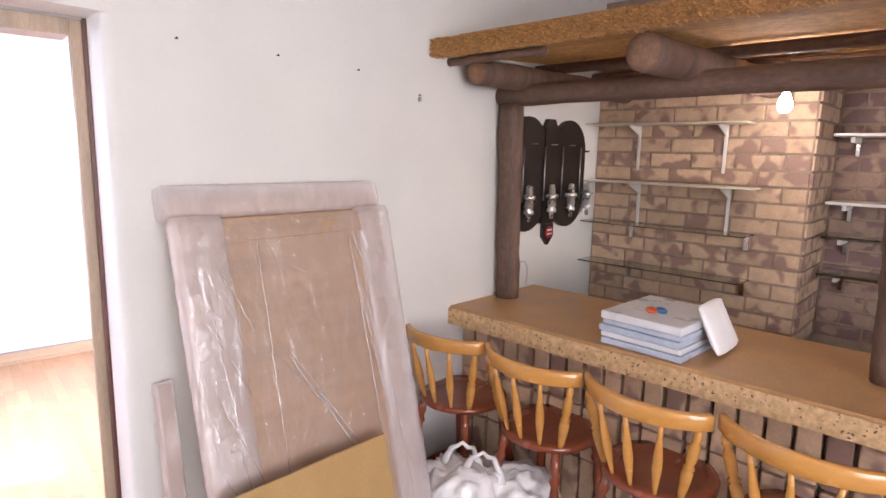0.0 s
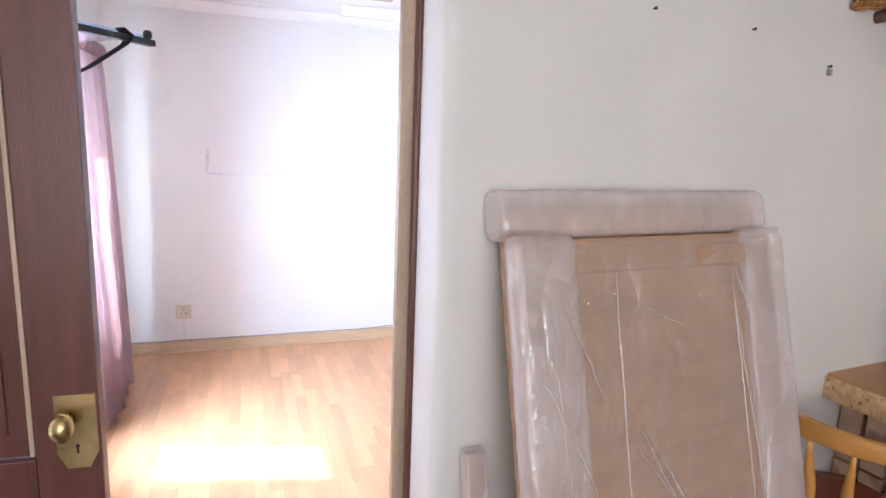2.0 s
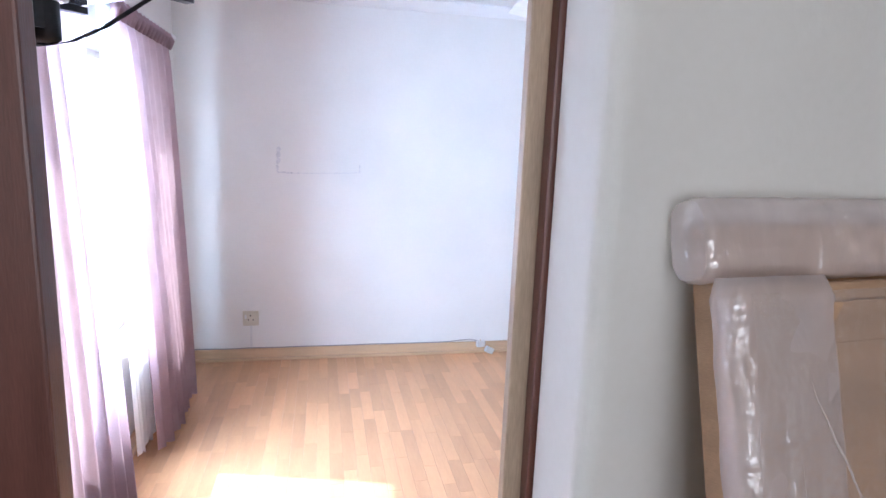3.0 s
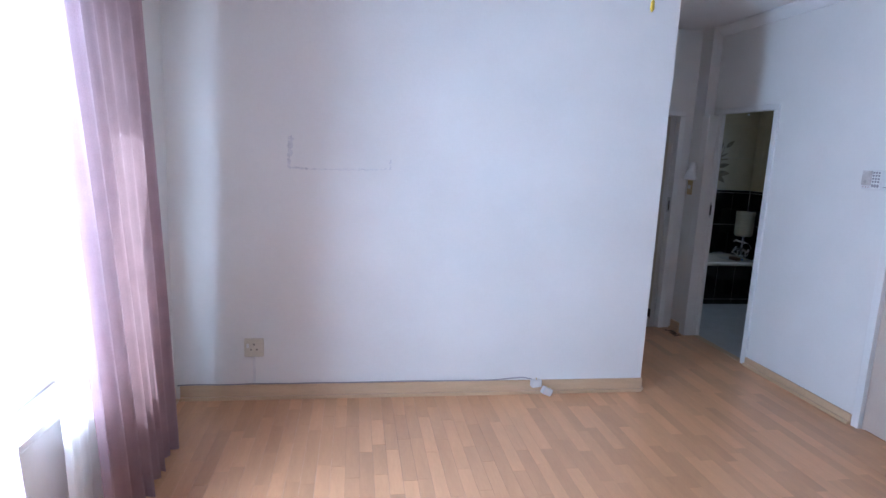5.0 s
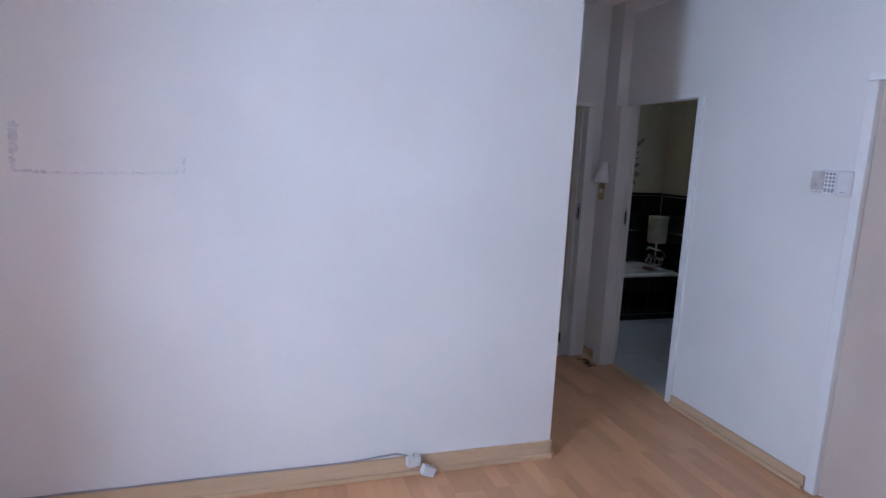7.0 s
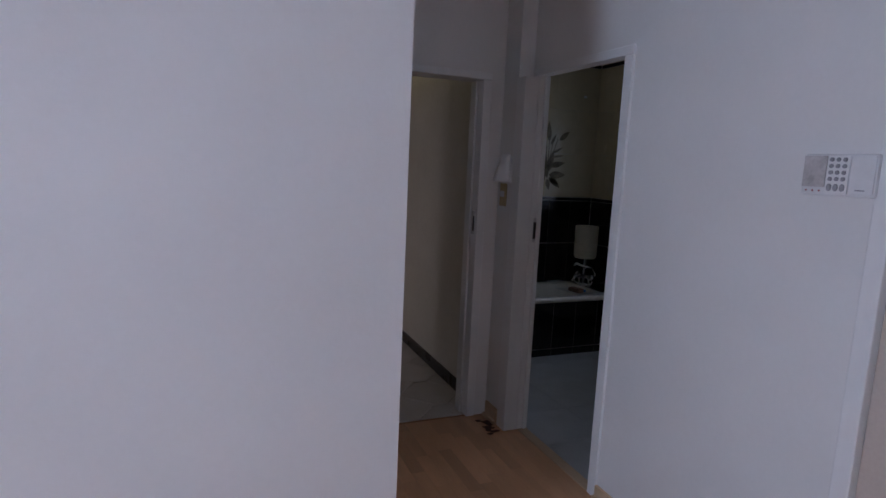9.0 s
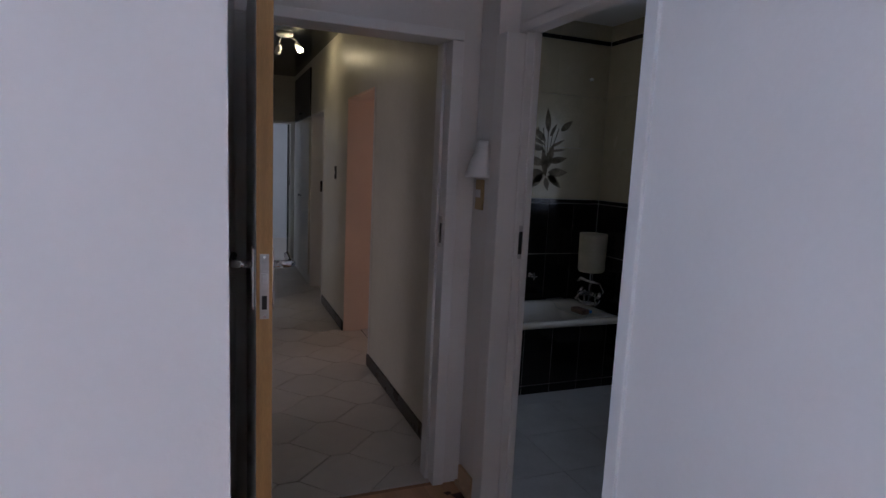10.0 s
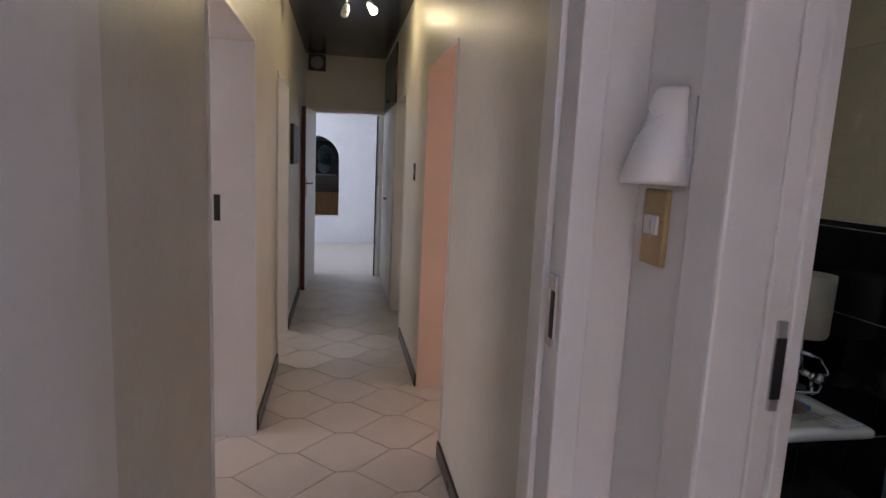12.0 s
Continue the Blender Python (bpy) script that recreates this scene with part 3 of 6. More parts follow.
def bar_door_frame():
    t = thing("door_frame_1", pose(0, 0, 0), "dark timber door frame with pale inner jamb", "door frame", "", "structure")
    part("jamb_facing", B(0.597, 2.116, 0, 0.624, 2.1495, 2.17, bevel=0.004), M["frame_dark"], t, "dark stained facing strip")
    # the inner face's light from the lounge is put into its pale colour
    part("jamb", B(0.566, 2.150, 0, 0.624, 2.176, 2.17, bevel=0.003), M["frame_pale"], t, "door stop, coloured pale for the light falling on it")
    part("lining", B(0.599, 2.1765, 0, 0.624, 2.262, 2.17, bevel=0.002), M["gloss_white"], t, "white painted inner lining")
    part("head", B(-0.85, 2.14, 2.12, 0.565, 2.262, 2.169, bevel=0.003), M["frame_pale"], t)
    part("jamb", B(-0.85, 2.14, 0, -0.80, 2.262, 2.119, bevel=0.003), M["frame_dark"], t)
    return t


bar_door_frame()

for i, (u, z) in enumerate(((0.20, 2.127), (0.545, 2.122), (0.895, 2.113), (1.229, 2.046))):
    bm = lathe(bmesh.new(), [(0.0025, -0.004), (0.0025, 0.008), (0.0042, 0.008), (0.0042, 0.010)], pose(0, 0, 0, 90), 8)
    n = part("wall_screw", bm, M["black"], None, "", BAR @ pose(u, 0, z))
    tagged(n, "small dark steel screw in the cream wall", "screw", "screws in the bar wall")
    if i == 3:
        box_bm = B(-0.006, -0.012, -0.026, 0.006, 0, -0.008, bevel=0.002)
        part("wall_plug", box_bm, M["grey_cable"], n, "grey wall plug")


def leaning(u, v, z, lean):
    return BAR @ pose(u, v, z, lean)


def wrapped_boards():
    """Flat-packed boards in cardboard and bubble wrap, leaning on the wall."""
    t = thing("wrapped_package", leaning(0.10, -0.475, 0.012, -14.2), "flat brown cardboard package in clear bubble wrap, leaning on the wall", "package")
    # local: x across, y towards the room is negative, z up along the lean
    w, h = 0.84, 1.72
    part("cardboard", B(0.025, 0.005, 0, w - 0.03, 0.045, h - 0.03, bevel=0.006), M["cardboard"], t, "brown corrugated cardboard sleeve")
    part("cardboard_front", B(0.03, -0.04, 0, w - 0.035, 0.002, h - 0.11, bevel=0.005), M["cardboard"], t, "brown cardboard front panel")
    part("flap", B(0.12, -0.052, h - 0.188, w - 0.10, -0.047, h - 0.135, bevel=0.002), M["cardboard"], t, "folded cardboard flap")

    def sgn(c):
        return math.copysign(abs(c) ** 0.55, c)

    def roll(x0, z0, x1, z1, ru, rv, y, seed, n=26):
        rnd = random.Random(seed)
        rings = []
        d = Vector((x1 - x0, 0, z1 - z0))
        ax = d.normalized()
        side = Vector((ax.z, 0, -ax.x))
        for i in range(n):
            f = i / (n - 1)
            p = Vector((x0, y, z0)) + d * f
            k = 1 + rnd.uniform(-0.015, 0.015) if 0 < i < n - 1 else 0.9
            rings.append([p + side * ru * k * sgn(math.cos(a)) * (1 + rnd.uniform(-0.012, 0.012)) + Vector((0, 1, 0)) * rv * k * sgn(math.sin(a)) * (1 + rnd.uniform(-0.05, 0.05))
                          for a in [2 * math.pi * j / 16 for j in range(16)]])
        return loft(bmesh.new(), rings)
    part("bubble_wrap_edge", roll(0.085, 0, 0.085, h - 0.10, 0.085, 0.030, -0.030, 1, 60), M["bubble"], t, "thick crumpled bubble wrap edge")
    part("bubble_wrap_edge", roll(w - 0.075, 0, w - 0.075, h - 0.10, 0.08, 0.030, -0.030, 2, 60), M["bubble"], t, "thick crumpled bubble wrap edge")
    part("bubble_wrap_top", roll(0.0, h - 0.05, w - 0.01, h - 0.05, 0.058, 0.036, 0.018, 3, 60), M["bubble"], t, "bubble wrap folded over the top")
    # film over the front, with creases running across
    bm = bmesh.new()
    nx, nz = 30, 44
    rnd = random.Random(9)
    grid = []
    for j in range(nz + 1):
        row = []
        for i in range(nx + 1):
            x, z = 0.02 + (w - 0.04) * i / nx, (h - 0.12) * j / nz
            y = -0.056 - 0.006 * math.sin(17 * x + 9 * z) * math.sin(5 * z) - 0.004 * rnd.random()
            crease = abs((z - 0.55) + 1.25 * (x - 0.62))
            y -= 0.016 * math.exp(-(crease / 0.018) ** 2) if 0.25 < x < 0.66 else 0
            row.append(bm.verts.new((x, y, z)))
        grid.append(row)
    for j in range(nz):
        for i in range(nx):
            f = bm.faces.new((grid[j][i], grid[j][i + 1], grid[j + 1][i + 1], grid[j + 1][i]))
            f.smooth = True
    part("film", bm, M["film"], t, "glossy creased clear film")
    for k, (xa, za, xb, zb, w0) in enumerate(((0.27, 1.22, 0.66, 0.50, 0.010), (0.27, 1.16, 0.52, 0.80, 0.006), (0.10, 1.50, 0.22, 1.22, 0.006), (0.06, 1.30, 0.20, 0.98, 0.005),
                                              (0.62, 1.50, 0.70, 0.75, 0.006), (0.72, 1.05, 0.74, 0.5, 0.005), (0.30, 1.19, 0.60, 0.66, 0.008), (0.05, 1.10, 0.19, 0.72, 0.006),
                                              (0.04, 0.86, 0.18, 0.46, 0.006), (0.33, 1.45, 0.48, 1.38, 0.004), (0.08, 1.40, 0.13, 0.60, 0.005), (0.64, 1.52, 0.68, 1.38, 0.008))):
        rc = random.Random(40 + k)
        path = [(xa + (xb - xa) * f + rc.uniform(-0.004, 0.004), -0.0625, za + (zb - za) * f) for f in [i / 10 for i in range(11)]]
        part("crease", tube(bmesh.new(), path, [w0 * 0.42 * (0.15 + math.sin(math.pi * i / 10)) * rc.uniform(0.4, 1) for i in range(11)], 6), M["fold"], t, "diagonal crease in the film")
    for x, tilt in ((0.245, 0.6), (0.66, -1.0)):
        bm = bmesh.new()
        tube(bm, [(x + 0.0012 * math.sin(9 * k) + tilt * 0.03 * k / 12, -0.0585, 0.1 + (h - 0.3) * k / 12) for k in range(13)], 0.002, 6)
        part("fold", bm, M["fold"], t, "shiny fold in the film")
    return t


wrapped_boards()
b = part("hardboard_sheet", B(0, 0, 0, 0.60, 0.012, 0.845, bevel=0.002), M["mdf"], None, "", BAR @ pose(0.085, -0.625, 0.004, -14, 0, 0))
tagged(b, "tan hardboard sheet leaning against the wrapped package", "board")
t = thing("narrow_package", leaning(0.07, -0.21, 0.004, -9), "narrow brown board wrapped in plastic beside the package", "package")
part("board", B(0, 0, 0, 0.045, 0.03, 1.06, bevel=0.004), M["cardboard"], t)
part("wrapping", B(-0.006, -0.006, 0.0, 0.051, 0.036, 1.075, bevel=0.008), M["bubble"], t, "clear plastic wrapping")


def plastic_bag():
    """A slumped, crumpled carrier bag: a low mound broken up by many sharp creases."""
    t = thing("plastic_bag", BAR @ pose(1.18, -0.43, 0, 0, 0, -53), "crumpled white plastic carrier bag, filled, on the floor", "bag")
    bm = bmesh.new()
    rings = []
    for k in range(26):
        e = math.pi / 2 * k / 26
        z0, rr = 0.50 * math.sin(e) ** 0.85, math.cos(e) ** 0.55
        ring = []
        for j in range(90):
            a = 2 * math.pi * j / 90
            p = Vector((0.40 * rr * math.cos(a), 0.23 * rr * math.sin(a), z0))
            ridge = 1 - abs(noise.noise(p * 12 + Vector((3, 7, 1)))) * 2
            fold = 1 - abs(noise.noise(Vector((p.x * 34 + 5, p.y * 34, p.z * 12)))) * 2
            push = 0.05 * (ridge - 0.5) + 0.020 * (fold - 0.5) + 0.05 * noise.noise(p * 4)
            d = Vector((math.cos(a) * rr, math.sin(a) * rr, math.sin(e))).normalized()
            q = p + d * push * (1 if k else 0.5)
            q.z = max(q.z, 0.0) if k else 0.0
            ring.append(q)
        rings.append(ring)
    loft(bm, rings)
    part("body", bm, M["bag"], t)
    for x, y in ((-0.06, 0.02), (0.03, -0.05)):
        pts = [(x - 0.075 * math.cos(math.pi * k / 10), y + 0.02 * math.sin(3 * k), 0.47 + 0.12 * math.sin(math.pi * k / 10)) for k in range(11)]
        part("bag_handle", tube(bmesh.new(), pts, [0.022 - 0.013 * math.sin(math.pi * k / 10) for k in range(11)], 8), M["bag"], t)
    return t


plastic_bag()


def knotty(bm, a, b, r, seed, seg=14, n=18):
    """A crooked debarked pole from a to b."""
    rnd = random.Random(seed)
    a, b = Vector(a), Vector(b)
    pts, rads = [], []
    for i in range(n):
        f = i / (n - 1)
        p = a.lerp(b, f)
        wob = 0.05 * r
        pts.append(p + Vector((rnd.uniform(-wob, wob), rnd.uniform(-wob, wob), rnd.uniform(-wob, wob))) * (0 < i < n - 1))
        rads.append(r * (1 + rnd.uniform(-0.03, 0.03)))
    return tube(bm, pts, rads, seg)


def pole(name, a, b, r, seed, label, category, group=""):
    ob = part(name, knotty(bmesh.new(), a, b, r, seed), M["log"], None, "", BAR)
    return tagged(ob, label, category, group)


CT = 1.065
pole("bar_post", (1.82, -0.075, CT), (1.795, -0.075, 2.045), 0.060, 1, "rough brown timber post standing on the bar counter", "post", "bar posts")
pole("bar_post", (1.83, -1.69, CT), (1.83, -1.66, 2.045), 0.062, 2, "rough brown timber post standing on the bar counter", "post", "bar posts")
pole("bar_beam", (1.805, 0.0, 2.088), (1.805, -3.2, 2.092), 0.05, 3, "long horizontal brown gum pole beam across the posts", "beam")
for k, (v, r, u0) in enumerate(((-0.13, 0.058, 1.46), (-0.93, 0.068, 1.40), (-1.75, 0.06, 1.42), (-2.5, 0.06, 1.42))):
    ob = pole("roof_log", (u0, v, 2.158), (3.0, v - 0.05, 2.18), r, 10 + k, "round brown roof log with sawn end over the bar", "log", "roof logs")
    part("sawn_end", lathe(bmesh.new(), [(r * 0.96, 0), (r * 0.9, 0.006), (r * 0.5, 0.008), (0.0, 0.008)], pose(u0, v, 2.158, 0, -90, 0), 16), M["log_end"], ob, "sawn pole end")
pole("roof_batten", (1.42, 0.0, 2.206), (1.44, -0.5, 2.212), 0.018, 21, "thin round batten under the thatch edge", "batten")
pole("roof_batten", (2.1, 0.0, 2.245), (2.1, -3.2, 2.245), 0.026, 22, "thin round batten under the thatch", "batten")
pole("roof_batten", (2.7, 0.0, 2.27), (2.7, -3.2, 2.27), 0.026, 23, "thin round batten under the thatch", "batten")


def thatch():
    """A thick reed layer, its cut stems showing along the front edge."""
    t = thing("thatch_roof", BAR, "thick golden dry thatch roof edge above the bar", "thatch roof")
    bm = bmesh.new()
    rnd = random.Random(5)
    rows = []
    for u, zb, zt in ((1.30, 2.215, 2.282), (1.6, 2.25, 2.37), (2.2, 2.29, 2.47), (2.95, 2.33, 2.6)):
        rows.append([(u, zb, zt)])
    for (u0, b0, t0), (u1, b1, t1) in zip([r[0] for r in rows], [r[0] for r in rows][1:]):
        slab(bm, [(u0, b0), (u1, b1), (u1, t1), (u0, t0)], -3.2, -0.005, "y")
    part("layer", bm, M["thatch"], t)
    verts, faces = [], []
    for _ in range(7500):
        v = -3.15 * rnd.random() ** 1.35 - 0.012
        z = 2.211 + 0.074 * rnd.random()
        u = 1.30 - rnd.uniform(0.004, 0.026)
        ln, r = rnd.uniform(0.03, 0.05), rnd.uniform(0.0016, 0.003)
        dv, dz = rnd.uniform(-0.35, 0.35), rnd.uniform(-0.1, 0.3)
        d = Vector((1, dv, dz)).normalized()
        a = d.orthogonal().normalized()
        c = d.cross(a)
        p = Vector((u, v, z))
        i = len(verts)
        for q in (p, p + d * ln):
            for s, w in ((1, 0), (-0.5, 0.87), (-0.5, -0.87)):
                verts.append(q + (a * s + c * w) * r)
        faces += [(i, i + 1, i + 2), (i, i + 3, i + 4, i + 1), (i + 1, i + 4, i + 5, i + 2), (i + 2, i + 5, i + 3, i)]
    me = bpy.data.meshes.new("reed_ends")
    me.from_pydata(verts, [], faces)
    me.materials.append(M["thatch"])
    ob = new("reed_ends", me)
    ob.parent = t
    tagged(ob, "cut reed ends", "", "", "stuff")


thatch()


def optics_board():
    t = thing("optics_board", BAR @ pose(2.26, -0.001, 0), "dark wooden spirit optics board with chrome measures on the wall", "optics board")
    bm = bmesh.new()
    for u, w in ((-0.23, 0.175), (0.18, 0.175)):
        out = [(u + w * math.cos(a), 1.83 + w * math.sin(a)) for a in [math.pi * k / 14 for k in range(15)]]
        out += [(u - w * math.cos(a), 1.56 - w * math.sin(a)) for a in [math.pi * k / 14 for k in range(15)]]
        slab(bm, out, -0.022, 0, "y")
    slab(bm, [(-0.085, 1.42), (0.03, 1.42), (0.035, 1.95), (0.005, 2.0), (-0.055, 2.0), (-0.085, 1.95)], -0.03, -0.0, "y")
    part("backboard", bm, M["dark_wood"], t)
    bm = bmesh.new()
    slab(bm, [(-0.055, 1.415), (-0.055, 1.34), (-0.005, 1.29), (0.045, 1.34), (0.045, 1.415)], -0.022, 0, "y")
    pl = part("shield", bm, M["dark_wood"], t, "small dark shield with red badge")
    part("badge", lathe(bmesh.new(), [(0.034, 0), (0.034, 0.004), (0.03, 0.006)], pose(-0.004, -0.0222, 1.365, 90), 18), M["red"], pl, "round red badge")
    for z in (1.375, 1.352):
        part("badge_text", B(-0.026, -0.031, z, 0.018, -0.0285, z + 0.008), M["white_print"], pl, "white unreadable bar of lettering")
    for u in (-0.27, -0.05, 0.15, 0.335):
        rod = part("optic", lathe(bmesh.new(), [(0.011, 0.03), (0.012, 0.065), (0.027, 0.067), (0.027, 0.085), (0.016, 0.095), (0.024, 0.10), (0.024, 0.145), (0.035, 0.149), (0.035, 0.165), (0.019, 0.169), (0.016, 0.215), (0.009, 0.222)],
                                   pose(u, -0.065, 1.42), 14), M["optic"], t, "chrome spirit measure")
        part("arm", B(u - 0.006, -0.065, 1.578, u + 0.006, -0.02, 1.59, bevel=0.002), M["chrome"], rod)
        part("tap", tube(bmesh.new(), [(u, -0.065, 1.49), (u - 0.012, -0.08, 1.47), (u - 0.035, -0.085, 1.465)], 0.004, 6), M["chrome"], rod)
    for u in (-0.29, -0.09, 0.09, 0.285):
        part("rail", tube(bmesh.new(), [(u, -0.034, 1.55), (u, -0.034, 1.85)], 0.0045, 8), M["steel"], t, "upright steel rail")
    for u in (-0.19, 0.0, 0.19):
        part("bottle_clip", tube(bmesh.new(), [(u - 0.03, -0.03, 1.86), (u, -0.05, 1.862), (u + 0.03, -0.03, 1.86)], 0.003, 6), M["steel"], t)
    part("hook", tube(bmesh.new(), [(0.34, -0.005, 1.83), (0.37, -0.03, 1.83), (0.385, -0.03, 1.832)], 0.005, 6), M["black"], t)


optics_board()
t = thing("wall_socket", BAR @ pose(1.97, -0.001, 1.22), "white wall socket with a loose white lead", "socket")
part("plate", B(-0.035, -0.012, -0.04, 0.035, 0, 0.04, bevel=0.004), M["plastic_white"], t)
part("lead", tube(bmesh.new(), [(0.01, -0.012, 0), (0.03, -0.05, 0.01), (0.07, -0.04, -0.03), (0.10, -0.02, -0.08), (0.11, -0.01, -0.14)], 0.004, 6), M["plastic_white"], t)


def counter():
    t = thing("bar_counter", BAR, "ochre screed bar counter top on a face-brick front", "bar counter")
    rnd = random.Random(8)
    bm = bmesh.new()
    n = 40
    rings = []
    for i in range(n + 1):
        v = 0.0 - 3.3 * i / n
        e = rnd.uniform(0.002, 0.007)
        rings.append([Vector(p) for p in ((1.455 + e, v, CT - 0.085), (1.45 + e, v, CT - 0.04), (1.456 + e, v, CT - 0.008), (1.468, v, CT), (2.17, v, CT), (2.185, v, CT - 0.01), (2.185, v, CT - 0.085), (1.8, v, CT - 0.085))])
    loft(bm, rings, True, False)
    top = part("top", bm, M["counter_top"], t, "worn polished ochre counter top")
    edge = bmesh.new()
    for i in range(240):
        v, z = -0.01 - 3.2 * rnd.random(), CT - 0.08 + 0.07 * rnd.random()
        r = rnd.uniform(0.0015, 0.0045)
        bmesh.ops.create_icosphere(edge, subdivisions=1, radius=1, matrix=Matrix.LocRotScale((1.447, v, z), Euler((rnd.random() * 6, 0, 0)), (0.0022, r * 1.4, r * 0.9)))
    ob = part("pebble_facing", edge, M["log_end"], t, "small dark pebbles set in the edge")
    ob["kind"] = "stuff"
    part("edge_strip", B(1.447, -3.3, CT - 0.086, 1.4525, -0.001, CT - 0.008, bevel=0.002), M["counter_edge"], t, "pebbled ochre front edge")
    part("core", B(1.60, -3.3, 0, 2.1, -0.002, CT - 0.087), M["mortar"], t, "mortared counter base")
    return t


COUNTER = counter()


def magazine_stack():
    t = thing("paper_pack_stack", BAR @ pose(1.50, -0.79, CT + 0.001, 0, 0, -3), "stack of glossy printed paper packs on the counter", "paper stack")
    z = 0
    for k, (h, m) in enumerate(((0.026, "paper_blue"), (0.024, "paper"), (0.028, "paper_blue"), (0.022, "paper_blue"), (0.034, "paper"))):
        dx, dv = 0.008 * (k % 2), 0.006 * (k % 3)
        p = part("pack", B(dx, -0.33 + dv, z, 0.40 + dx, dv, z + h - 0.002, bevel=0.006), M[m], t, "glossy paper pack")
        z += h
    return z


MZ = CT + magazine_stack() + 0.001
t = thing("plastic_pouch", BAR @ pose(1.73, -1.205, CT + 0.010, -27, 0, 0), "white plastic-wrapped soft packet leaning on the paper stack", "packet")
rnd = random.Random(3)
rings = []
for k in range(15):
    f = k / 14
    fat = math.sin(math.pi * min(1, max(0, f))) ** 0.45
    rings.append([Vector((0.22 * (f - 0.5), (0.003 + 0.024 * fat) * math.sin(a) * (1 + rnd.uniform(-0.12, 0.12)), 0.105 + 0.1 * math.copysign(abs(math.cos(a)) ** 0.6, math.cos(a)) * (0.93 + 0.07 * fat) * (1 + rnd.uniform(-0.02, 0.02)))) for a in [2 * math.pi * j / 20 for j in range(20)]])
part("body", loft(bmesh.new(), rings), M["bag"], t)
part("seal", B(0.106, -0.002, 0.015, 0.128, 0.002, 0.195, bevel=0.001), M["bag"], t, "flat crimped seal")
t = thing("scissors", BAR @ pose(1.66, -0.93, MZ + 0.001, 0, 0, 35), "small scissors with blue and orange handles on the papers", "scissors")
part("blade", B(0, -0.006, 0.002, 0.075, 0.001, 0.004), M["steel"], t)
for y, m, lab in ((0.016, "orange", "orange finger loop"), (-0.022, "blue", "blue finger loop")):
    ring = [(-0.035 + 0.032 * math.cos(a), y + 0.016 * math.sin(a), 0.006) for a in [2 * math.pi * k / 14 for k in range(15)]]
    part("handle", tube(bmesh.new(), ring, 0.006, 6, False), M[m], t, lab)


def stool():
    """Captain-style bar stool: saddle seat, turned legs and spindles, bent top rail. Faces +x."""
    t = thing("bar_stool", pose(0, 0, 0), "honey pine spindle-back bar stool with red-stained seat", "bar stool", "stools along the counter")
    sz = 0.70
    seat = [(0.205 * math.cos(a) * (1.0 if math.cos(a) > 0 else 1.02), 0.20 * math.sin(a)) for a in [2 * math.pi * k / 28 for k in range(28)]]
    bm = bmesh.new()
    loft(bm, [[(x * s, y * s, z) for x, y in seat] for s, z in ((0.9, sz - 0.035), (1.0, sz - 0.024), (1.01, sz - 0.010), (0.97, sz), (0.75, sz - 0.004), (0.3, sz - 0.008))])
    part("seat", bm, M["stool_seat"], t, "round red-stained dished seat")

    def turned(p0, p1, prof):
        a, b = Vector(p0), Vector(p1)
        m = Matrix.Translation(a) @ (b - a).to_track_quat("Z", "Y").to_matrix().to_4x4()
        L = (b - a).length
        return lathe(bmesh.new(), [(r, f * L) for f, r in prof], m, 12)
    leg = [(0, 0.012), (0.08, 0.016), (0.3, 0.017), (0.34, 0.021), (0.36, 0.014), (0.38, 0.021), (0.5, 0.019), (0.72, 0.022), (0.8, 0.014), (0.83, 0.023), (0.86, 0.014), (0.9, 0.02), (1, 0.016)]
    feet = [(sx * 0.20, sy * 0.195) for sx in (1, -1) for sy in (1, -1)]
    for x, y in feet:
        part("leg", turned((x, y, 0), (x * 0.66, y * 0.66, sz - 0.03), leg), M["stool_seat"], t)
    for z, f in ((0.22, 0.89), (0.30, 0.86)):
        prof = [(0, 0.009), (0.3, 0.014), (0.5, 0.017), (0.7, 0.014), (1, 0.009)]
        pairs = (((1, 1), (1, -1)), ((-1, 1), (-1, -1))) if z < 0.25 else (((1, 1), (-1, 1)), ((1, -1), (-1, -1)))
        for a, c in pairs:
            part("stretcher", turned((a[0] * 0.20 * f, a[1] * 0.195 * f, z), (c[0] * 0.20 * f, c[1] * 0.195 * f, z), prof), M["stool_seat"], t)
    # back: bent rail and spindles
    rail, rz = [], 1.0
    for k in range(15):
        a = math.radians(180 - 58 + 116 * k / 14)
        rail.append((0.235 * math.cos(a) - 0.02, 0.272 * math.sin(a), rz))
    bm = bmesh.new()
    rings = []
    for k, p in enumerate(rail):
        p = Vector(p)
        nrm = Vector((p.x + 0.02, p.y, 0)).normalized()
        hh = 0.030 - 0.004 * abs(k - 7) / 7
        rings.append([p + nrm * 0.011 + Vector((0, 0, -hh)), p + nrm * 0.013 + Vector((0, 0, hh)), p - nrm * 0.009 + Vector((0, 0, hh + 0.003)), p - nrm * 0.011 + Vector((0, 0, -hh))])
    loft(bm, rings, True, True)
    bmesh.ops.bevel(bm, geom=list(bm.edges), offset=0.003, segments=1, affect="EDGES")
    part("top_rail", bm, M["stool"], t, "bent honey pine top rail")
    spin = [(0, 0.007), (0.1, 0.009), (0.4, 0.017), (0.55, 0.016), (0.85, 0.009), (1, 0.008)]
    ends = [(0, 0.010), (0.1, 0.014), (0.3, 0.019), (0.42, 0.019), (0.45, 0.012), (0.48, 0.020), (0.52, 0.012), (0.6, 0.018), (0.78, 0.018), (0.86, 0.011), (0.9, 0.016), (1, 0.009)]
    for k in range(5):
        p = rail[1 + 3 * k]
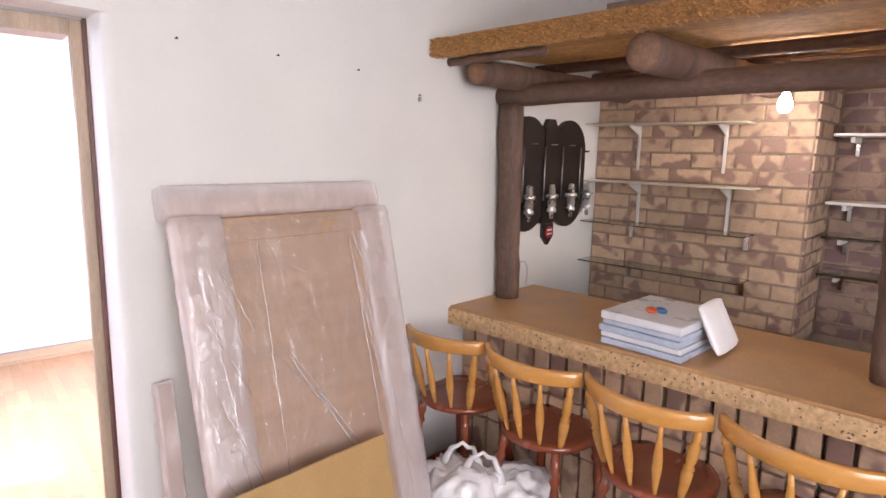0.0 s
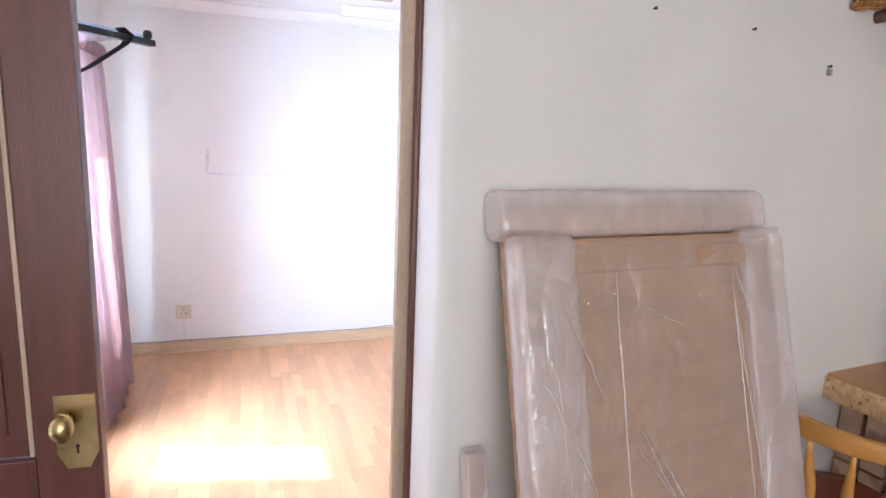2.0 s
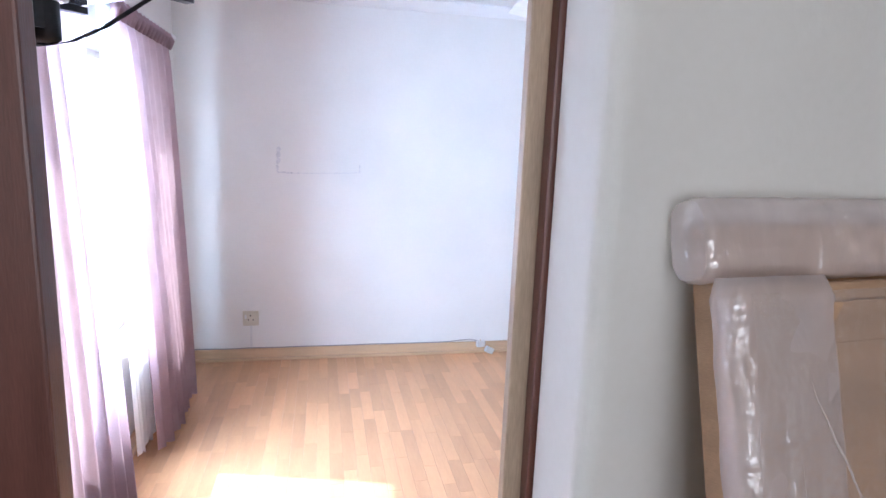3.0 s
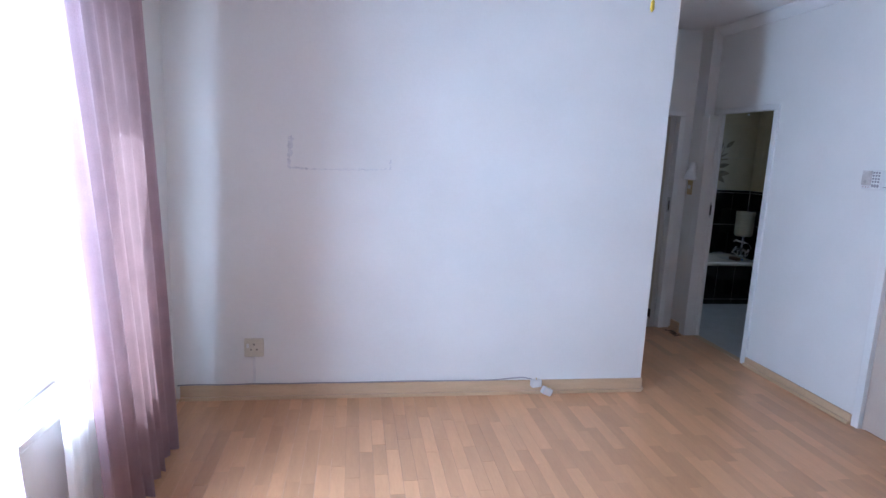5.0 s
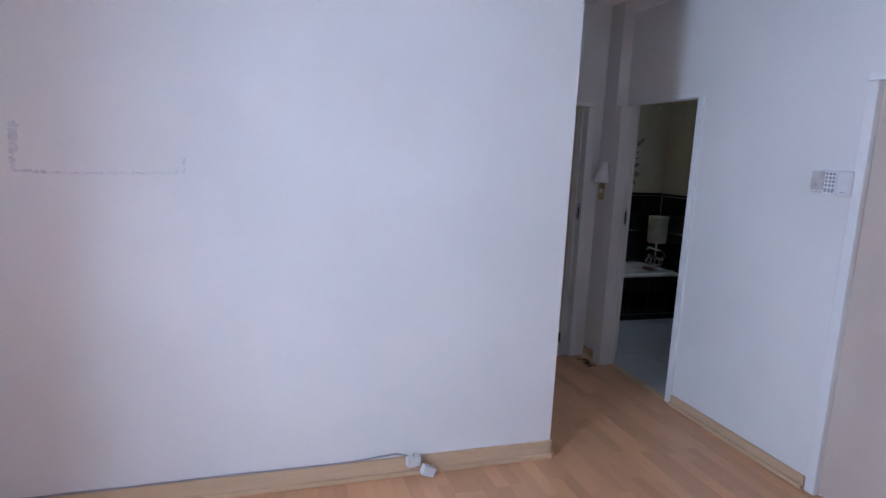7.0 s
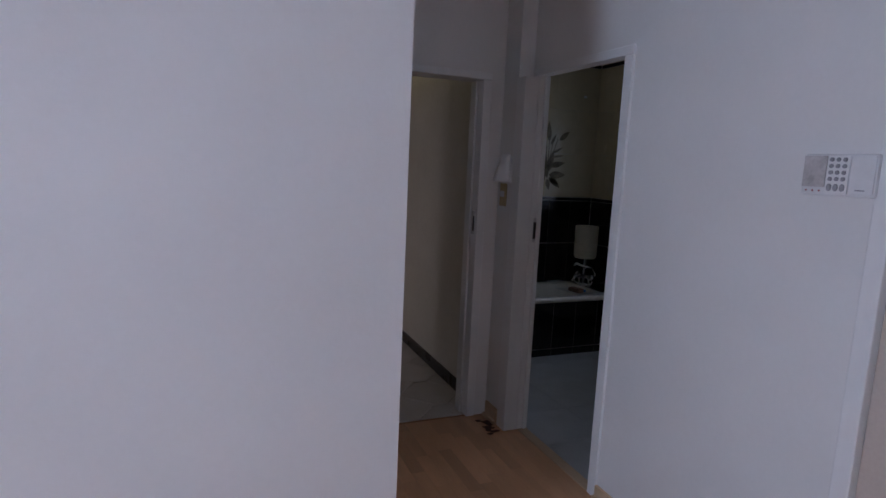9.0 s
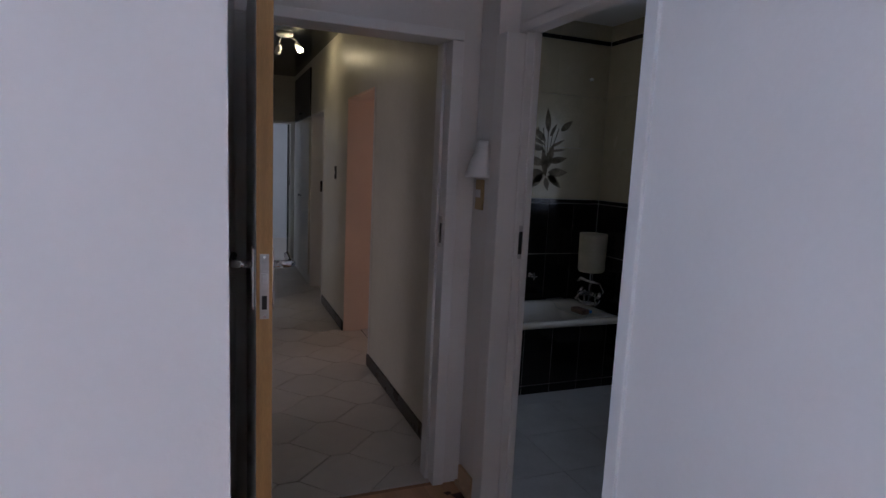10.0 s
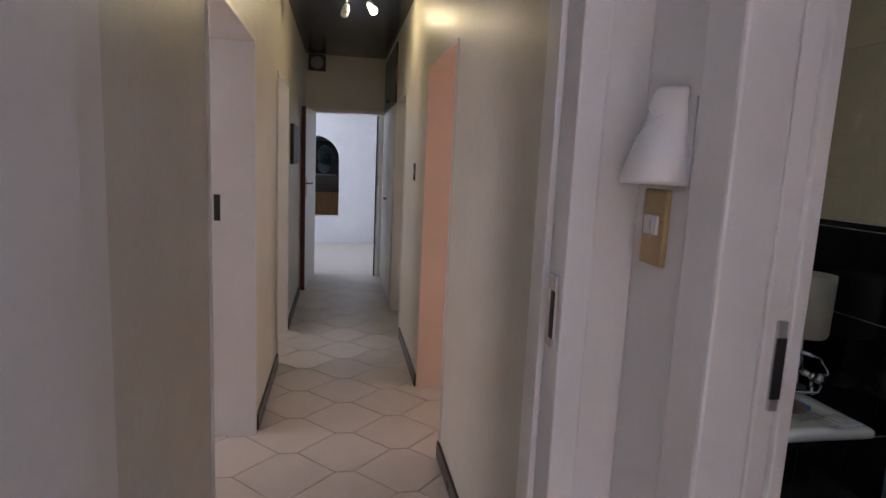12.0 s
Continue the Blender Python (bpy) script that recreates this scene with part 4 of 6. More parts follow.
        q = (p[0] * 0.74, p[1] * 0.70, sz - 0.006)
        part("spindle", turned(q, (p[0], p[1], rz - 0.028), ends if k in (0, 4) else spin), M["stool"], t, "turned honey pine spindle")
    return t


first = stool()
first.matrix_basis = BAR @ pose(1.385, -0.17, 0, 0, 0, 0)
for v, turn in ((-0.645, -4), (-1.11, -6), (-1.58, -4), (-2.05, 3)):
    copy_thing(first, BAR @ pose(1.395, v, 0, 0, 0, turn))


def shelf(u, v0, v1, z, depth, m, label, th=0.010):
    t = thing("wall_shelf", BAR @ pose(u, 0, z), label, "shelf", "bar shelves")
    part("board", B(-depth, v1, 0, 0, v0, th, bevel=0.003), M[m], t)
    for v in (v0 - 0.28 * (v0 - v1) - 0.02, v0 - 0.84 * (v0 - v1)):
        br = part("bracket", B(-0.010, v - 0.009, -0.26, -0.002, v + 0.009, -0.002, bevel=0.002), M["white_metal"], t, "white metal bracket")
        bm = bmesh.new()
        slab(bm, [(-0.011, -0.06), (-0.011, -0.002), (-depth * 0.85, -0.002), (-depth * 0.85, -0.010)], v - 0.003, v + 0.003, "y")
        part("gusset", bm, M["white_metal"], br)


UB = 2.80
shelf(UB - 0.012, -0.01, -0.92, 1.985, 0.17, "plastic", "cream painted shelf on white brackets against brick")
shelf(UB - 0.012, -0.02, -0.97, 1.65, 0.17, "plastic", "cream painted shelf on white brackets against brick")
for z, w in ((1.405, 0.96), (1.16, 0.96)):
    t = thing("glass_shelf", BAR @ pose(UB - 0.012, 0, z), "clear glass shelf on steel clips against brick", "shelf", "bar shelves")
    part("pane", B(-0.18, -w, 0, 0, -0.02, 0.006), M["glass_shelf"], t)
    for v in (-0.28, -0.93):
        part("clip", B(-0.02, v - 0.012, -0.085, -0.004, v + 0.012, -0.001, bevel=0.002), M["chrome"], t, "polished steel clip")
for z, m in ((1.93, "white_metal"), (1.58, "white_metal"), (1.40, "glass_shelf"), (1.2, "glass_shelf")):
    t = thing("wall_shelf", BAR @ pose(3.25, 0, z), "pale shelf in the brick recess beside the pillar", "shelf", "recess shelves")
    part("board", B(-0.24, -2.4, 0, 0, -1.22, 0.016, bevel=0.003), M[m], t)
    for v in (-1.30, -1.55):
        part("bracket", B(-0.2, v - 0.01, -0.03, -0.01, v + 0.01, -0.002, bevel=0.002), M["white_metal"], t)
        part("clip", B(-0.03, v - 0.01, -0.1, -0.012, v + 0.01, -0.032, bevel=0.002), M["chrome"], t)
t = thing("bare_bulb", BAR @ pose(2.45, -1.12, 2.06), "lit bare bulb hanging under the bar roof", "bulb")
part("bulb", lathe(bmesh.new(), [(0.0, -0.045), (0.02, -0.04), (0.031, -0.02), (0.03, 0.0), (0.018, 0.03), (0.014, 0.045)]), M["bulb_bar"], t, "glowing glass bulb")
part("holder", lathe(bmesh.new(), [(0.016, 0.046), (0.02, 0.05), (0.02, 0.085), (0.008, 0.09)]), M["black"], t)
part("cord", tube(bmesh.new(), [(0, 0, 0.09), (0, 0, 0.31)], 0.003, 6), M["black"], t)

# ---------- lounge things ----------


def skirting(name, x0, y0, x1, y1, face, h=0.095):
    """Pine board with a quarter-round foot; face: the way it looks."""
    bm = bmesh.new()
    t, q = 0.016, 0.032
    if face in "+y-y":
        s = 1 if face[0] == "+" else -1
        for d, z in ((t, h), (q, 0.022)):
            box(bm, x0, y0 + 0.0005 * s, 0.0, x1, y0 + s * d, z, bevel=0.004)
    else:
        s = 1 if face[0] == "+" else -1
        for d, z in ((t, h), (q, 0.022)):
            box(bm, x0 + 0.0005 * s, y0, 0.0, x0 + s * d, y1, z, bevel=0.004)
    return fixed(name, bm, M["skirt"], "varnished pale pine skirting board", "skirting")


skirting("baseboard_lounge_far", -0.755, 5.84, 2.352, 5.84, "-y")
skirting("baseboard_lounge_left", -0.79, 2.3, -0.79, 5.81, "+x")
skirting("baseboard_lounge_right", 3.51, 5.245, 3.51, 6.285, "-x", 0.07)
skirting("baseboard_pier", 3.418, 7.135, 3.418, 7.28, "-x")
skirting("baseboard_stub", 2.352, 5.84, 2.352, 6.3, "+x")


def cornice():
    bm = bmesh.new()
    prof = [(0, 0), (0, -0.075), (0.012, -0.075), (0.03, -0.05), (0.052, -0.028), (0.075, -0.012), (0.075, 0)]
    z = 2.8
    slab(bm, [(5.84 - p, z + h) for p, h in prof], -0.79, 2.35, "x")
    slab(bm, [(3.51 - p, z + h) for p, h in prof], 2.26, 7.3, "y")
    slab(bm, [(-0.79 + p, z + h) for p, h in prof], 2.26, 5.84, "y")
    return bm


fixed("trim_cornice", cornice(), M["ceiling"], "coved white plaster cornice", "cornice")

# splintered, water-stained laminate at the foot of the pier
bm = bmesh.new()
rnd = random.Random(31)
for k in range(9):
    x, y, ln = 3.34 + rnd.uniform(-0.03, 0.05), 7.12 + 0.022 * (k - 4), rnd.uniform(0.02, 0.055)
    slab(bm, [(x, y - 0.014), (x + ln, y - 0.010), (x + ln * 1.2, y + 0.004), (x + ln * 0.7, y + 0.013), (x - 0.012, y + 0.008)], 0.0005, 0.0015 + 0.0006 * (k % 3), "z")
fixed("floor_stain", bm, M["roof_timber"], "dark splintered water stain on the laminate", "stain", kind="stuff")

# window
t = thing("window_1", pose(-0.79, 0, 0), "white steel window behind mauve curtains", "window", "", "structure")
y0, y1, z0, z1 = WIN
fr = part("window_frame", walls(bmesh.new(), "x", -0.15, 0.04, y0, y1, z1, [(y0 + 0.04, y0 + 1.20, z0 + 0.04, z1 - 0.04), (y0 + 1.24, y1 - 0.04, z0 + 0.04, z1 - 0.04)], z0), M["gloss_white"], t, "white window frame")
for a, b in ((y0 + 0.04, y0 + 1.20), (y0 + 1.24, y1 - 0.04)):
    pane = part("pane", B(-0.134, a, z0 + 0.04, -0.129, b, z1 - 0.04), M["glass"], t)
    pane.visible_shadow = False
part("window_sill", B(-0.11, y0 - 0.03, z0 - 0.03, 0.035, y1 + 0.03, z0 + 0.004, bevel=0.006), M["gloss_white"], t)


def curtain(name, top, bottom, x_top, x_bot, z_top, z_bot, folds, amp, material, label, seed):
    """Pleated cloth: a gathered heading, folds that widen downwards."""
    rnd = random.Random(seed)
    n, m = folds * 12, 30
    ph = [rnd.uniform(-0.5, 0.5) for _ in range(folds + 2)]
    verts, faces = [], []
    for j in range(m + 1):
        f = j / m
        z = z_top + (z_bot - z_top) * f
        for i in range(n + 1):
            s = i / n
            y = (top[0] + (top[1] - top[0]) * s) * (1 - f ** 0.8) + (bottom[0] + (bottom[1] - bottom[0]) * s) * f ** 0.8
            k = s * folds
            w = math.sin(2 * math.pi * k + ph[int(k)] * f) + 0.35 * math.sin(5.3 * k + seed + 2 * f)
            a = amp * (0.45 + 0.75 * f) if f > 0.055 else amp * 0.35
            zz = z + (0.02 * math.sin(2 * math.pi * k * 0.5) * f if f > 0.9 else 0)
            verts.append((x_top + (x_bot - x_top) * f + a * w, y + 0.35 * a * math.cos(2 * math.pi * k), zz))
    for j in range(m):
        for i in range(n):
            a = j * (n + 1) + i
            faces.append((a, a + 1, a + n + 2, a + n + 1))
    me = bpy.data.meshes.new(name)
    me.from_pydata(verts, [], faces)
    me.polygons.foreach_set("use_smooth", [True] * len(faces))
    me.materials.append(material)
    ob = new("cloth", me)
    t = thing(name, pose(0, 0, 0), label, "curtain", "lounge curtains")
    ob.parent = t
    head = bmesh.new()
    for i in range(folds * 2):
        s = (i + 0.5) / (folds * 2)
        y = top[0] + (top[1] - top[0]) * s
        tube(head, [(x_top + 0.012, y, z_top - 0.075), (x_top + 0.02, y + 0.006, z_top - 0.03), (x_top + 0.008, y, z_top + 0.012)], [0.010, 0.022, 0.012], 8)
    part("heading", head, material, t, "gathered curtain heading")["kind"] = "stuff"
    return t


curtain("curtain", (4.07, 5.06), (4.40, 5.25), -0.635, -0.615, 2.30, 0.04, 8, 0.036, M["curtain"], "long dusty mauve curtain, drawn to one side of the window", 1)
curtain("curtain", (2.50, 3.75), (2.62, 3.92), -0.635, -0.615, 2.30, 0.04, 12, 0.036, M["curtain"], "long dusty mauve curtain hanging over the window", 2)
curtain("net_curtain", (4.12, 4.62), (4.30, 4.62), -0.70, -0.69, 2.28, 0.07, 5, 0.012, M["lace"], "white net curtain hanging behind the mauve curtain", 3)
t = thing("curtain_rail", pose(-0.79, 0, 2.305), "white curtain rail above the lounge window", "curtain rail")
part("rail", B(0.145, 2.5, 0.0, 0.165, 5.2, 0.022, bevel=0.003), M["plastic_white"], t)
for y in (2.8, 4.0, 5.15):
    part("bracket", B(0.0, y - 0.012, 0.003, 0.146, y + 0.012, 0.018, bevel=0.002), M["plastic_white"], t)

# socket, its lead and two plugs on the skirting
t = thing("wall_socket", pose(-0.302, 5.84, 0.345), "ivory square wall socket low on the white wall", "socket")
part("plate", B(-0.06, -0.014, -0.06, 0.06, 0, 0.06, bevel=0.006), M["plastic"], t)
for x, z in ((0, 0.022), (-0.018, -0.012), (0.018, -0.012)):
    part("pin_hole", lathe(bmesh.new(), [(0.005, 0), (0.005, 0.001)], pose(x, -0.0138, z, 90), 10), M["black"], t)
part("rocker", B(-0.045, -0.02, 0.0, -0.03, -0.0138, 0.028, bevel=0.002), M["plastic_white"], t)
part("conduit", B(-0.008, -0.009, -0.243, 0.008, 0, -0.061, bevel=0.003), M["plastic_white"], t, "white surface conduit")
rnd = random.Random(2)
pts = [(-0.77, 5.831, 0.098)] + [(-0.7 + 0.09 * k, 5.829, 0.100 + rnd.uniform(-0.001, 0.003)) for k in range(23)] + [(1.40, 5.828, 0.112), (1.48, 5.826, 0.118), (1.54, 5.822, 0.105)]
c = part("power_lead", tube(bmesh.new(), pts, 0.0045, 6), M["grey_cable"])
tagged(c, "thin dark lead lying along the top of the skirting", "cable")
for x, y, z, r in ((1.565, 5.80, 0.085, 0), (1.64, 5.785, 0.032, 25)):
    t = thing("plug_adapter", pose(x, y, z, 0, r, 10), "small grey plug adapter hanging at the skirting", "adapter", "adapters at the skirting")
    part("body", B(-0.035, -0.02, -0.025, 0.035, 0.02, 0.025, bevel=0.006), M["plastic_white"], t)
    part("pin", lathe(bmesh.new(), [(0.004, 0), (0.004, 0.014)], pose(0.0, 0, 0.024), 8), M["brass"], t)
    part("cap", B(0.0355, -0.015, -0.018, 0.041, 0.015, 0.018, bevel=0.003), M["grey_cable"], t)

# smudged outline left by a removed fitting
bm = bmesh.new()
rnd = random.Random(6)


def smear(x0, z0, x1, z1, n, w):
    for k in range(n):
        f = k / max(1, n - 1)
        x, z = x0 + (x1 - x0) * f + rnd.uniform(-0.004, 0.004), z0 + (z1 - z0) * f + rnd.uniform(-0.004, 0.004)
        r = w * rnd.uniform(0.3, 1)
        lathe(bm, [(r, 0), (r * 0.9, 0.0006)], pose(x, 5.8397 - rnd.uniform(0, 0.0007), z, 90) @ Matrix.Diagonal((1.6, 1, 1, 1)), 8)


smear(-0.085, 1.49, -0.085, 1.67, 26, 0.007)
smear(-0.075, 1.56, -0.07, 1.62, 10, 0.008)
smear(-0.085, 1.488, 0.07, 1.484, 22, 0.006)
smear(0.07, 1.484, 0.39, 1.492, 60, 0.0035)
smear(-0.078, 1.60, -0.072, 1.68, 9, 0.010)
smear(0.39, 1.493, 0.53, 1.50, 18, 0.005)
smear(0.53, 1.50, 0.532, 1.56, 8, 0.005)
fixed("wall_smudge", bm, M["smudge"], "faint grey smudged outline on the white wall", "stain", kind="stuff")

# ceiling fan
t = thing("ceiling_fan", pose(1.285, 4.05, 0), "white ceiling fan with pull cords", "ceiling fan")
part("canopy", lathe(bmesh.new(), [(0.06, 2.80), (0.06, 2.78), (0.03, 2.74), (0.012, 2.735)]), M["plastic_white"], t)
part("rod", lathe(bmesh.new(), [(0.011, 2.735), (0.011, 2.56)]), M["plastic_white"], t)
part("motor", lathe(bmesh.new(), [(0.03, 2.57), (0.09, 2.56), (0.11, 2.53), (0.11, 2.48), (0.08, 2.45), (0.05, 2.43), (0.045, 2.39), (0.0, 2.385)], seg=28), M["plastic_white"], t)
for k in range(4):
    a = 84 + 90 * k
    bl = part("blade", B(0.17, -0.06, -0.004, 0.56, 0.06, 0.003, bevel=0.003), M["plastic_white"], t, "", pose(0, 0, 2.485, 0, 0, a) @ pose(0, 0, 0, 10))
    part("blade_arm", B(0.09, -0.014, -0.008, 0.20, 0.014, -0.0045, bevel=0.001), M["steel"], bl)
for dx, z in ((-0.02, 2.15), (0.015, 2.26)):
    cd = part("pull_cord", tube(bmesh.new(), [(dx, 0.01, 2.39), (dx * 1.1, 0.01, z)], 0.0016, 6), M["steel"], t)
    part("pull_knob", lathe(bmesh.new(), [(0.002, 0.0), (0.006, -0.01), (0.007, -0.03), (0.003, -0.04)], pose(dx * 1.1, 0.01, z), 10), M["yellow"], cd, "yellow pull knob")


def tv_tray():
    """Swivel bracket with a smoked glass tray and a hold-down strap."""
    t = thing("tv_bracket", pose(0, 0, 0), "black swivel wall bracket with glass tray and loose strap", "tv bracket")
    A, Bp, z = Vector((-0.33, 2.345)), Vector((-0.046, 2.70)), 2.045
    d = (Bp - A).normalized()
    pq = Vector((-d.y, d.x))
    C, D = A + pq * 0.38, Bp + pq * 0.38
    bm = bmesh.new()
    slab(bm, [tuple(A), tuple(Bp), tuple(D), tuple(C)], z, z + 0.008, "z")
    part("glass_tray", bm, M["mirror_plate"], t, "pale blue reflecting glass tray")
    bm = bmesh.new()
    for p, q in ((A, Bp), (C, D)):
        a, b = p + d * -0.01, q + d * 0.015
        nn = pq * 0.013
        slab(bm, [tuple(a - nn), tuple(b - nn), tuple(b + nn), tuple(a + nn)], z - 0.018, z - 0.001, "z")
    part("edge_bar", bm, M["black"], t, "black edge bar")
    part("end_cap", lathe(bmesh.new(), [(0.008, -0.012), (0.012, -0.006), (0.012, 0.006), (0.008, 0.012)], pose(Bp.x, Bp.y, z + 0.012), 12), M["black"], t)
    hub = (-0.285, 2.58)
    part("swivel_post", lathe(bmesh.new(), [(0.02, 1.905), (0.034, 1.915), (0.034, 2.0), (0.026, 2.01), (0.026, 2.026)], pose(hub[0], hub[1], 0), 18), M["black"], t)
    part("collar", lathe(bmesh.new(), [(0.036, 1.985), (0.05, 1.99), (0.05, 1.996), (0.036, 2.0)], pose(hub[0], hub[1], 0), 18), M["steel"], t)
    bm = bmesh.new()
    slab(bm, [(hub[0] - 0.03, hub[1] - 0.02), (hub[0] + 0.02, hub[1] - 0.03), (-0.44, 2.275), (-0.50, 2.275)], 1.93, 1.985, "z")
    part("arm", bm, M["black"], t)
    part("wall_plate", B(-0.56, 2.262, 1.86, -0.40, 2.275, 2.06, bevel=0.003), M["black"], t)
    wrap_at = A + d * 0.36

    def ribbon(path, w):
        bm = bmesh.new()
        rings = []
        for p in path:
            p = Vector(p)
            o = Vector((pq.x, pq.y, 0)) * w
            rings.append([p - o, p + o, p + o + Vector((0.003, 0, 0.003)), p - o + Vector((0.003, 0, 0.003))])
        return loft(bm, rings, True, True)
    part("strap", ribbon([(wrap_at.x, wrap_at.y, z + 0.012), (wrap_at.x + 0.02, wrap_at.y + 0.02, z - 0.005), (wrap_at.x + 0.01, wrap_at.y, z - 0.03), (-0.18, 2.60, 1.945), (-0.235, 2.585, 1.912), (hub[0], hub[1], 1.90), (-0.36, 2.56, 1.915), (-0.44, 2.5, 1.95)], 0.016), M["strap"], t, "black webbing strap")
    part("strap_tail", ribbon([(-0.42, 2.58, 1.95), (-0.425, 2.585, 1.87), (-0.41, 2.59, 1.84), (-0.398, 2.592, 1.74)], 0.012), M["strap"], t, "loose hanging strap end")


tv_tray()

# keypad and beige door on the window-facing wall
t = thing("alarm_keypad", pose(3.51, 5.335, 1.567), "white alarm keypad with grey cover on the wall", "alarm keypad")
part("body", B(-0.026, -0.107, -0.06, 0, 0.107, 0.06, bevel=0.007), M["plastic_white"], t)
part("screen", B(-0.031, 0.034, -0.036, -0.0262, 0.103, 0.055, bevel=0.002), M["cover"], t, "smoky grey display cover")
part("key_panel", B(-0.031, -0.033, -0.056, -0.0262, 0.031, 0.056, bevel=0.002), M["gloss_white"], t, "raised white key panel")
part("flap", B(-0.030, -0.103, -0.052, -0.0262, -0.036, 0.055, bevel=0.003), M["plastic_white"], t, "hinged side flap")
for r_ in range(5):
    for c in range(3):
        y, z = 0.018 - 0.019 * c, 0.044 - 0.0185 * r_ - (0.006 if r_ == 4 else 0)
        k = (1.0, 1.0) if r_ < 4 else (1.15, 1.7)
        part("key", lathe(bmesh.new(), [(0.0062, 0), (0.0062, 0.003), (0.0045, 0.004)], pose(-0.031, y, z, 0, -90, 0) @ Matrix.Diagonal((k[1], k[0], 1, 1)), 12), M["grey_cable"], t)
for y in (0.09, 0.07, 0.05):
    part("status_light", lathe(bmesh.new(), [(0.003, 0), (0.002, 0.002)], pose(-0.0262, y, -0.047, 0, -90, 0), 8), M["red"], t)
part("model_mark", B(-0.0308, -0.082, -0.043, -0.0302, -0.055, -0.039), M["grey_cable"], t, "small grey bar of print")


def steel_frame(name, axis, face, depth, a, b, head, label):
    """Painted steel door frame round an opening from a to b in a wall."""
    t = thing(name, pose(0, 0, 0), label, "door frame", "", "structure")
    o, pr = 0.042, 0.014

    def add(nm, p, q, z0, z1):
        if axis == "x":
            bm = B(face - pr, p, z0, face + depth + pr, q, z1, bevel=0.005)
        else:
            bm = B(p, face - pr, z0, q, face + depth + pr, z1, bevel=0.005)
        return part(nm, bm, M["gloss_white"], t)
    add("jamb", a - o, a + 0.012, 0, head - 0.001)
    add("jamb", b - 0.012, b + o, 0, head - 0.001)
    add("head", a - o, b + o, head, head + o)
    # door stop
    mid = face + depth * 0.45
    for p, q in ((b - 0.026, b - 0.0125),):
        if axis == "x":
            part("stop", B(mid, p, 0, face + depth, q, head - 0.001, bevel=0.003), M["gloss_white"], t)
        else:
            part("stop", B(p, mid, 0, q, face + depth, head - 0.001, bevel=0.003), M["gloss_white"], t)
    return t


fb = steel_frame("door_frame_2", "x", 3.51, 0.042, 6.33, 7.05, 2.05, "white painted steel bathroom door frame")
sp = part("strike_plate", B(3.515, 7.030, 1.13, 3.555, 7.0375, 1.27, bevel=0.001), M["steel"], fb, "steel strike plate")
part("slot", B(3.512, 7.027, 1.15, 3.528, 7.0298, 1.245), M["black"], sp, "dark latch slot")
part("jamb_return", B(3.408, 7.038, 0, 3.4955, 7.1315, 2.04, bevel=0.006), M["gloss_white"], fb)
part("threshold", B(3.50, 6.343, -0.002, 3.56, 7.037, 0.006, bevel=0.003), M["skirt"], fb, "worn timber threshold strip")
fh = steel_frame("door_frame_3", "y", HY, 0.13, 2.443, 3.29, 2.035, "white painted steel corridor door frame")
sp = part("strike_plate", B(3.2705, 7.305, 1.14, 3.2775, 7.345, 1.28, bevel=0.001), M["steel"], fh, "steel strike plate")
part("slot", B(3.2675, 7.303, 1.16, 3.2703, 7.318, 1.25), M["black"], sp, "dark latch slot")
fd = steel_frame("door_frame_4", "x", 3.51, 0.05, 4.36, 5.195, 2.04, "white painted steel frame round a beige door")
t = thing("door_2", pose(3.525, 4.374, 0), "closed plain beige painted door", "door", "", "structure")
part("leaf", B(0, 0, 0.008, 0.04, 0.807, 2.036, bevel=0.003), M["beige_door"], t)
part("knob", lathe(bmesh.new(), [(0.01, 0), (0.01, 0.03), (0.026, 0.04), (0.026, 0.055), (0.0, 0.062)], pose(0, 0.06, 1.05, 0, -90, 0)), M["steel"], t, "round steel knob")


